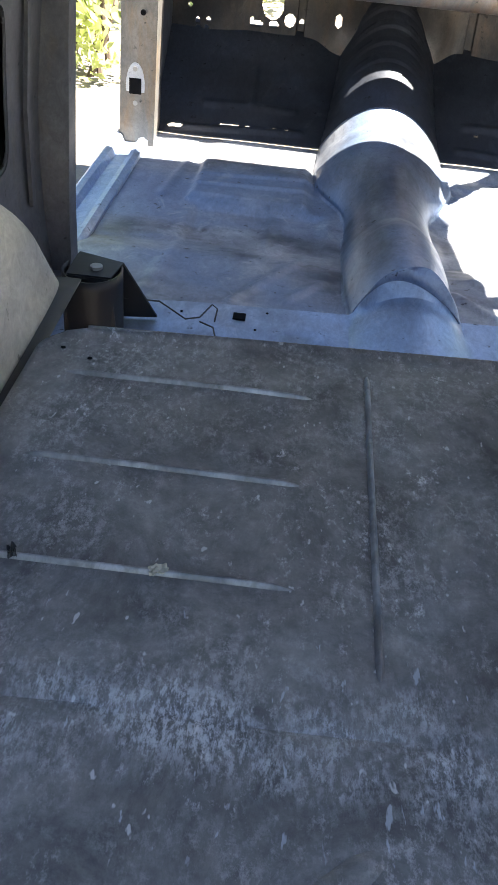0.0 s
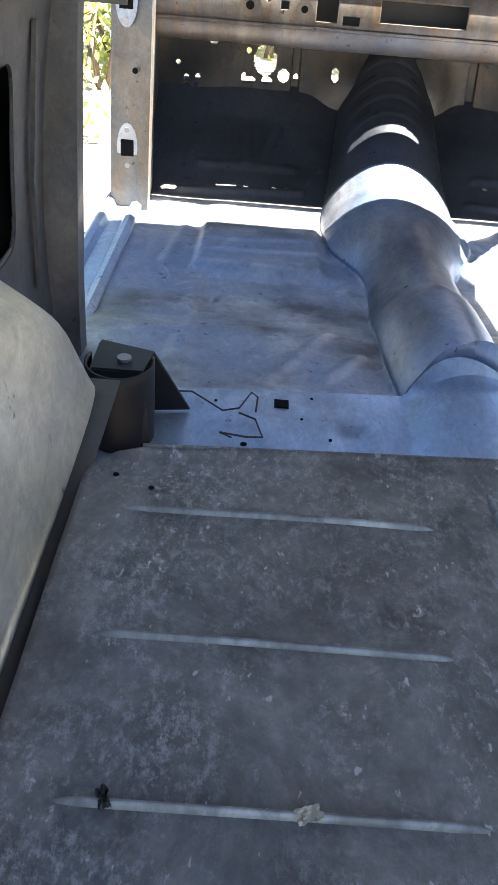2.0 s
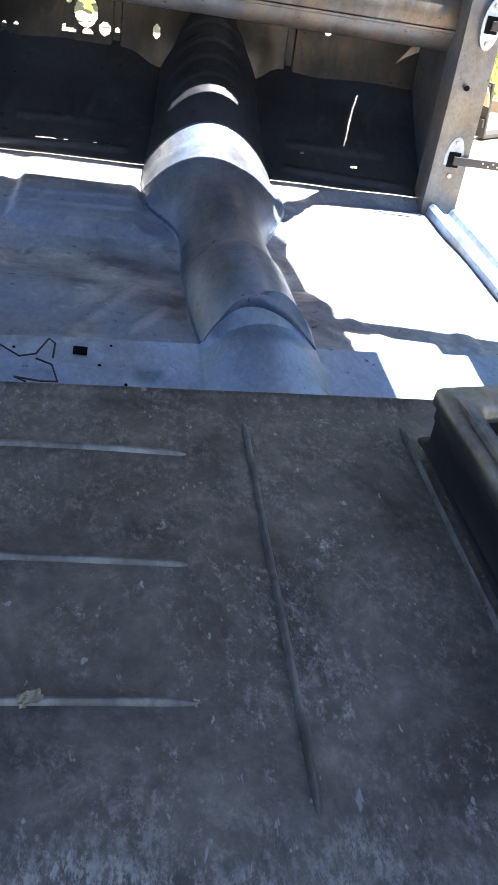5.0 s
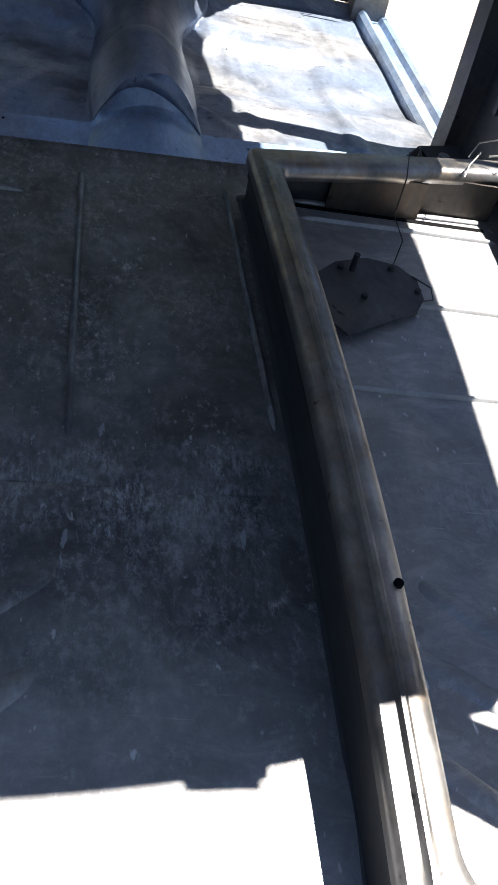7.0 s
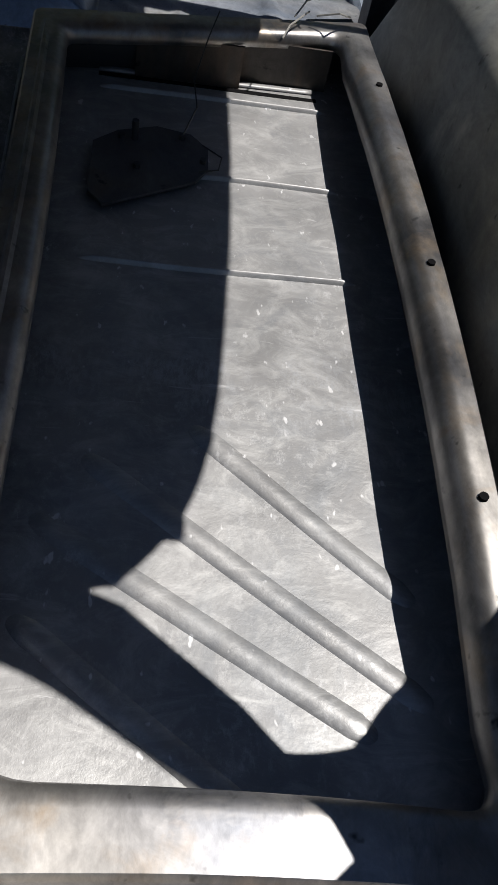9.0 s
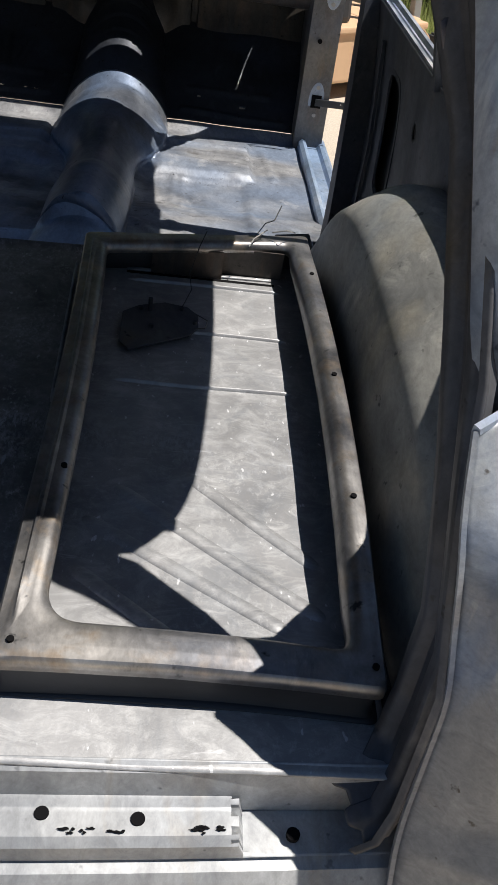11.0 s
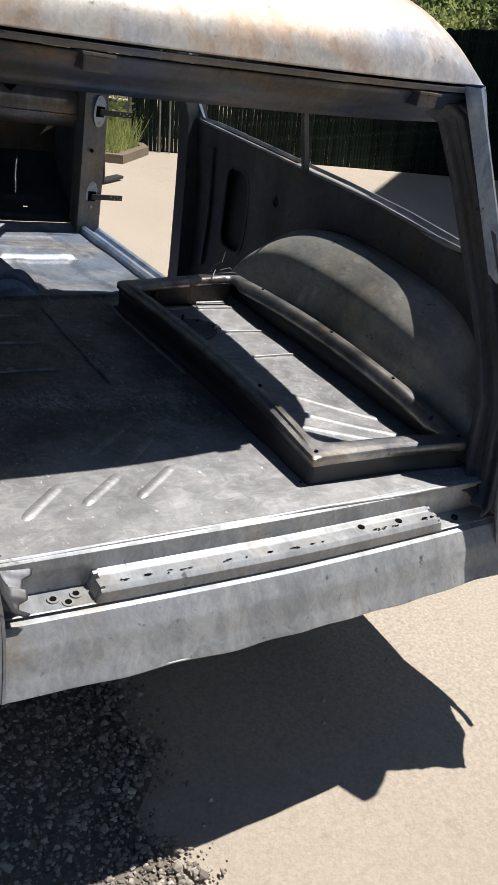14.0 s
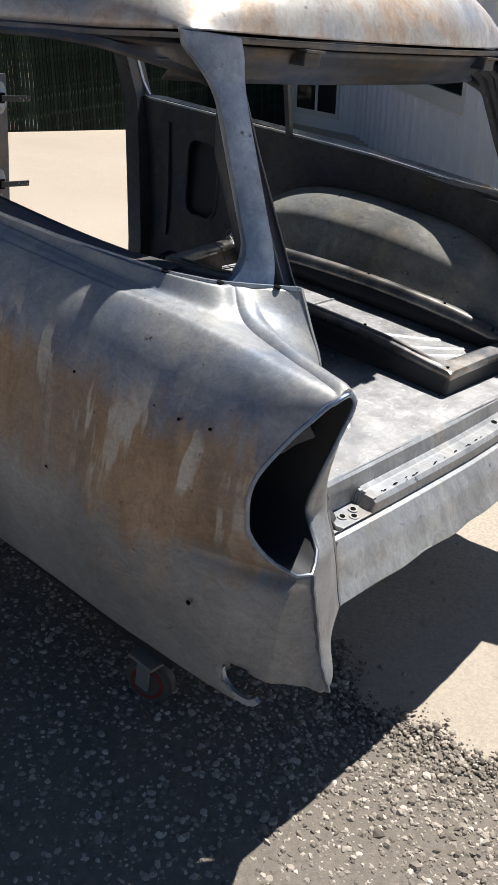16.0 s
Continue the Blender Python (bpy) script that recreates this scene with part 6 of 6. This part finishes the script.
for pts in ([(0.318, 0.962, 0.718), (0.335, 1.0, 0.74), (0.33, 1.05, 0.75), (0.345, 1.09, 0.79), (0.36, 1.15, 0.80)], [(0.345, 0.95, 0.716), (0.37, 0.93, 0.714), (0.365, 0.90, 0.715), (0.34, 0.89, 0.716)]):
    solo("wire", tube(pts, 0.001, 6), M_WIRE, "thin bent black wire beside the cover plate", "wire")
for pts in ([(0.47, 1.185, 0.792), (0.485, 1.20, 0.81), (0.50, 1.175, 0.83), (0.512, 1.185, 0.86)], [(0.49, 1.19, 0.80), (0.46, 1.15, 0.795), (0.45, 1.13, 0.785)], [(0.50, 1.18, 0.80), (0.53, 1.17, 0.812), (0.55, 1.19, 0.80)]):
    solo("wire", tube(pts, 0.0014, 6), M_GREY, "thin pale wire tied to the well rim", "wire")

# wire, bracket and litter on the floors
bz = 0.472
solo("wire", tube([(-0.60, 1.62, 0.52), (-0.502, 1.663, 0.50), (-0.445, 1.652, bz), (-0.415, 1.648, bz + 0.01), (-0.395, 1.69, bz + 0.02), (-0.383, 1.685, bz + 0.014), (-0.385, 1.655, bz)], 0.0018, 6), M_WIRE, "bent black wire lying on the step panel", "wire")
solo("wire", tube([(-0.415, 1.648, bz), (-0.385, 1.63, bz), (-0.371, 1.573, bz), (-0.40, 1.57, bz), (-0.447, 1.579, bz), (-0.425, 1.565, bz)], 0.0018, 6), M_WIRE, "bent black wire lying on the step panel", "wire")
def scrap(x, y, z, a, b, turn, seed):
    """A small crumpled flake."""
    def f(u, v):
        p = Vector(((u - 0.5) * a * (0.75 + 0.2 * noise.noise(Vector((v * 3, seed, 0)))), (v - 0.5) * b * (0.8 + 0.2 * noise.noise(Vector((u * 3, seed, 5)))), 0.004 + 0.012 * abs(noise.noise(Vector((u * 3, v * 3, seed))))))
        p.rotate(Matrix.Rotation(turn, 3, "Z"))
        return (x + p.x, y + p.y, z + p.z)
    return sheet(9, 9, f)


solo("leaf_scrap", scrap(-0.338, 0.700, 0.706, 0.026, 0.016, 0.3, 3.3), M_DEBRIS, "crumpled pale dry leaf scrap on the load floor", "leaf scrap")
solo("leaf_scrap", scrap(-0.490, 0.704, 0.702, 0.024, 0.011, 1.9, 7.7), M_BRACKET, "small dark curled scrap on the load floor", "scrap")
brk = tagged(new("spring_bracket"), "dark boxed steel bracket beside the wheel arch")
brk.parent = BODY
for s_ in (-1, 1):
    bm = bmesh.new()
    pts = [(0.66, 1.52, 0.46), (0.66, 1.64, 0.46), (0.66, 1.64, 0.60), (0.66, 1.54, 0.60), (0.56, 1.53, 0.46), (0.505, 1.66, 0.465), (0.565, 1.61, 0.60), (0.575, 1.54, 0.60)]
    v = [bm.verts.new((s_ * x, y, z)) for x, y, z in pts]
    for q in ((2, 3, 7, 6), (0, 3, 7, 4), (1, 2, 6, 5), (0, 1, 2, 3)):
        bm.faces.new([v[i] for i in q])
    part("bracket_shell", bm, M_BRACKET, brk, "", 0.005, False)
    part("bracket_drum", sheet(24, 6, lambda u, v: (s_ * (0.617 - 0.056 * math.cos(math.pi * 1.25 * u - 0.4)), 1.572 - 0.062 * math.sin(math.pi * 1.25 * u - 0.4), 0.455 + 0.152 * v - 0.006 * (v > 0.9))), M_BRACKET, brk, "rounded near-black steel drum of the bracket", 0.004)
    bm = bmesh.new()
    disc(bm, (s_ * 0.61, 1.575, 0.604), (0, 0, 1), 0.012, 0.006, 16)
    part("bolt", bm, M_GREY, brk)
part("square_hole", boxes(((-0.351, 1.692, 0.44), (-0.324, 1.719, front_z(-0.34, 1.70) + 0.001))), M_BLACK, BODY)
for x, y in ((-0.403, 1.563), (-0.46, 1.70), (-0.30, 1.66), (-0.28, 1.735), (-0.25, 1.60)):
    bm = bmesh.new()
    disc(bm, (x, y, front_z(x, y) - 0.002), (0, 0, 1), 0.006 if x == -0.403 else 0.003, 0.003, 10)
    part("hole", bm, M_BLACK, BODY)
for x, y in ((-0.505, 1.10), (-0.548, 1.12), (0.112, 0.079)):
    bm = bmesh.new()
    disc(bm, (x, y, cargo_z(x, y) + 0.0018), (0, 0, 1), 0.0035, 0.002, 10)
    part("floor_hole", bm, M_BLACK, BODY)

# hinge plates and straps of the front door pillars
for s_ in (-1, 1):
    for z in (0.535, 0.955):
        h = tagged(new("hinge"), "oval steel door hinge plate with strap")
        h.parent = BODY
        bm = bmesh.new()
        bmesh.ops.create_cone(bm, cap_ends=True, segments=24, radius1=1, radius2=1, depth=1, matrix=Matrix.Translation((s_ * 0.835, 3.088, z)) @ Matrix.Diagonal((0.032, 0.006, 0.075, 1)) @ pose(0, 0, 0, 90))
        part("plate", bm, M_BODY, h)
        part("pocket", boxes(((s_ * 0.835 - 0.02, 3.080, z - 0.025), (s_ * 0.835 + 0.02, 3.0865, z + 0.025))), M_BLACK, h)
        for dz in (-0.055, 0.055):
            bm = bmesh.new()
            disc(bm, (s_ * 0.835, 3.083, z + dz), (0, 1, 0), 0.008, 0.006, 12)
            part("bolt", bm, M_GREY, h)
        if s_ > 0 or z > 0.9:
            part("strap", boxes((sorted_lo(s_ * 0.83, s_ * 1.0, 3.068, z - 0.014), sorted_hi(s_ * 0.83, s_ * 1.0, 3.076, z + 0.014), 0.002)), M_DARK, h)
            for k, dz in ((0.935, 0.004), (0.955, -0.005), (0.972, 0.005), (0.988, -0.003)):
                bm = bmesh.new()
                disc(bm, (s_ * k, 3.0672, z + dz), (0, 1, 0), 0.0032, 0.002, 10)
                part("strap_hole", bm, M_GREY, h)
    bm = bmesh.new()
    disc(bm, (s_ * 0.808, 3.079, 0.765), (0, 1, 0), 0.009, 0.008, 14)
    part("pillar_hole", bm, M_BLACK, BODY)

# sill bolts and holes, rust scabs of the bead
for x, y, z in ((-0.446, -0.055, 0.6312), (-0.489, -0.058, 0.6312), (-0.466, -0.072, 0.6305)):
    bm = bmesh.new()
    disc(bm, (x, y, z), (0, 0, 1), 0.011, 0.003, 16)
    part("sill_washer", bm, M_GREY, BODY)
    bm = bmesh.new()
    disc(bm, (x, y, z + 0.001), (0, 0, 1), 0.006, 0.004, 14)
    part("sill_hole", bm, M_BLACK, BODY)
for x, y, z in ((0.196, -0.052, 0.656), (0.475, -0.058, 0.640), (0.30, -0.055, 0.656)):
    bm = bmesh.new()
    disc(bm, (x, y, z), (0, 0, 1), 0.008, 0.006, 14)
    part("sill_hole", bm, M_BLACK, BODY)
rng2 = random.Random(8)
for i in range(34):
    x = rng2.choice((rng2.uniform(0.2, 0.395), rng2.uniform(-0.38, 0.1)))
    y = -0.012 * (1 - (x / 0.6) ** 2) - 0.066 + 0.02 * max(0, x) + rng2.uniform(-0.003, 0.004)
    ln = rng2.uniform(0.004, 0.02)
    bm = bmesh.new()
    ring = [bm.verts.new((x + ln * 0.5 * math.cos(k * 0.4488) * rng2.uniform(0.6, 1.2), y + 0.0014 * math.sin(k * 0.4488) * rng2.uniform(0.3, 1.5), 0.6592)) for k in range(14)]
    bm.faces.new(ring)
    part("rust_hole", bm, M_BLACK, BODY, "", 0.001, False)

# pebbles lying on the shaded concrete
for x, y in ((-0.089, -0.116), (0.623, 0.114), (0.35, 0.05), (0.30, -0.02), (0.45, 0.10), (0.1, -0.45), (0.6, -0.5), (0.4, -0.6)):
    bm = bmesh.new()
    bmesh.ops.create_icosphere(bm, subdivisions=1, radius=0.007)
    for v in bm.verts:
        v.co *= rng2.uniform(0.6, 1.3)
    p = solo("pebble", bm, M_PEB, "small pale pebble lying on the concrete", "pebble", "pebbles on the concrete")
    p.location = (x, y, 0.006)

for ob in YARD:
    ob.matrix_basis = SLOPE @ ob.matrix_basis
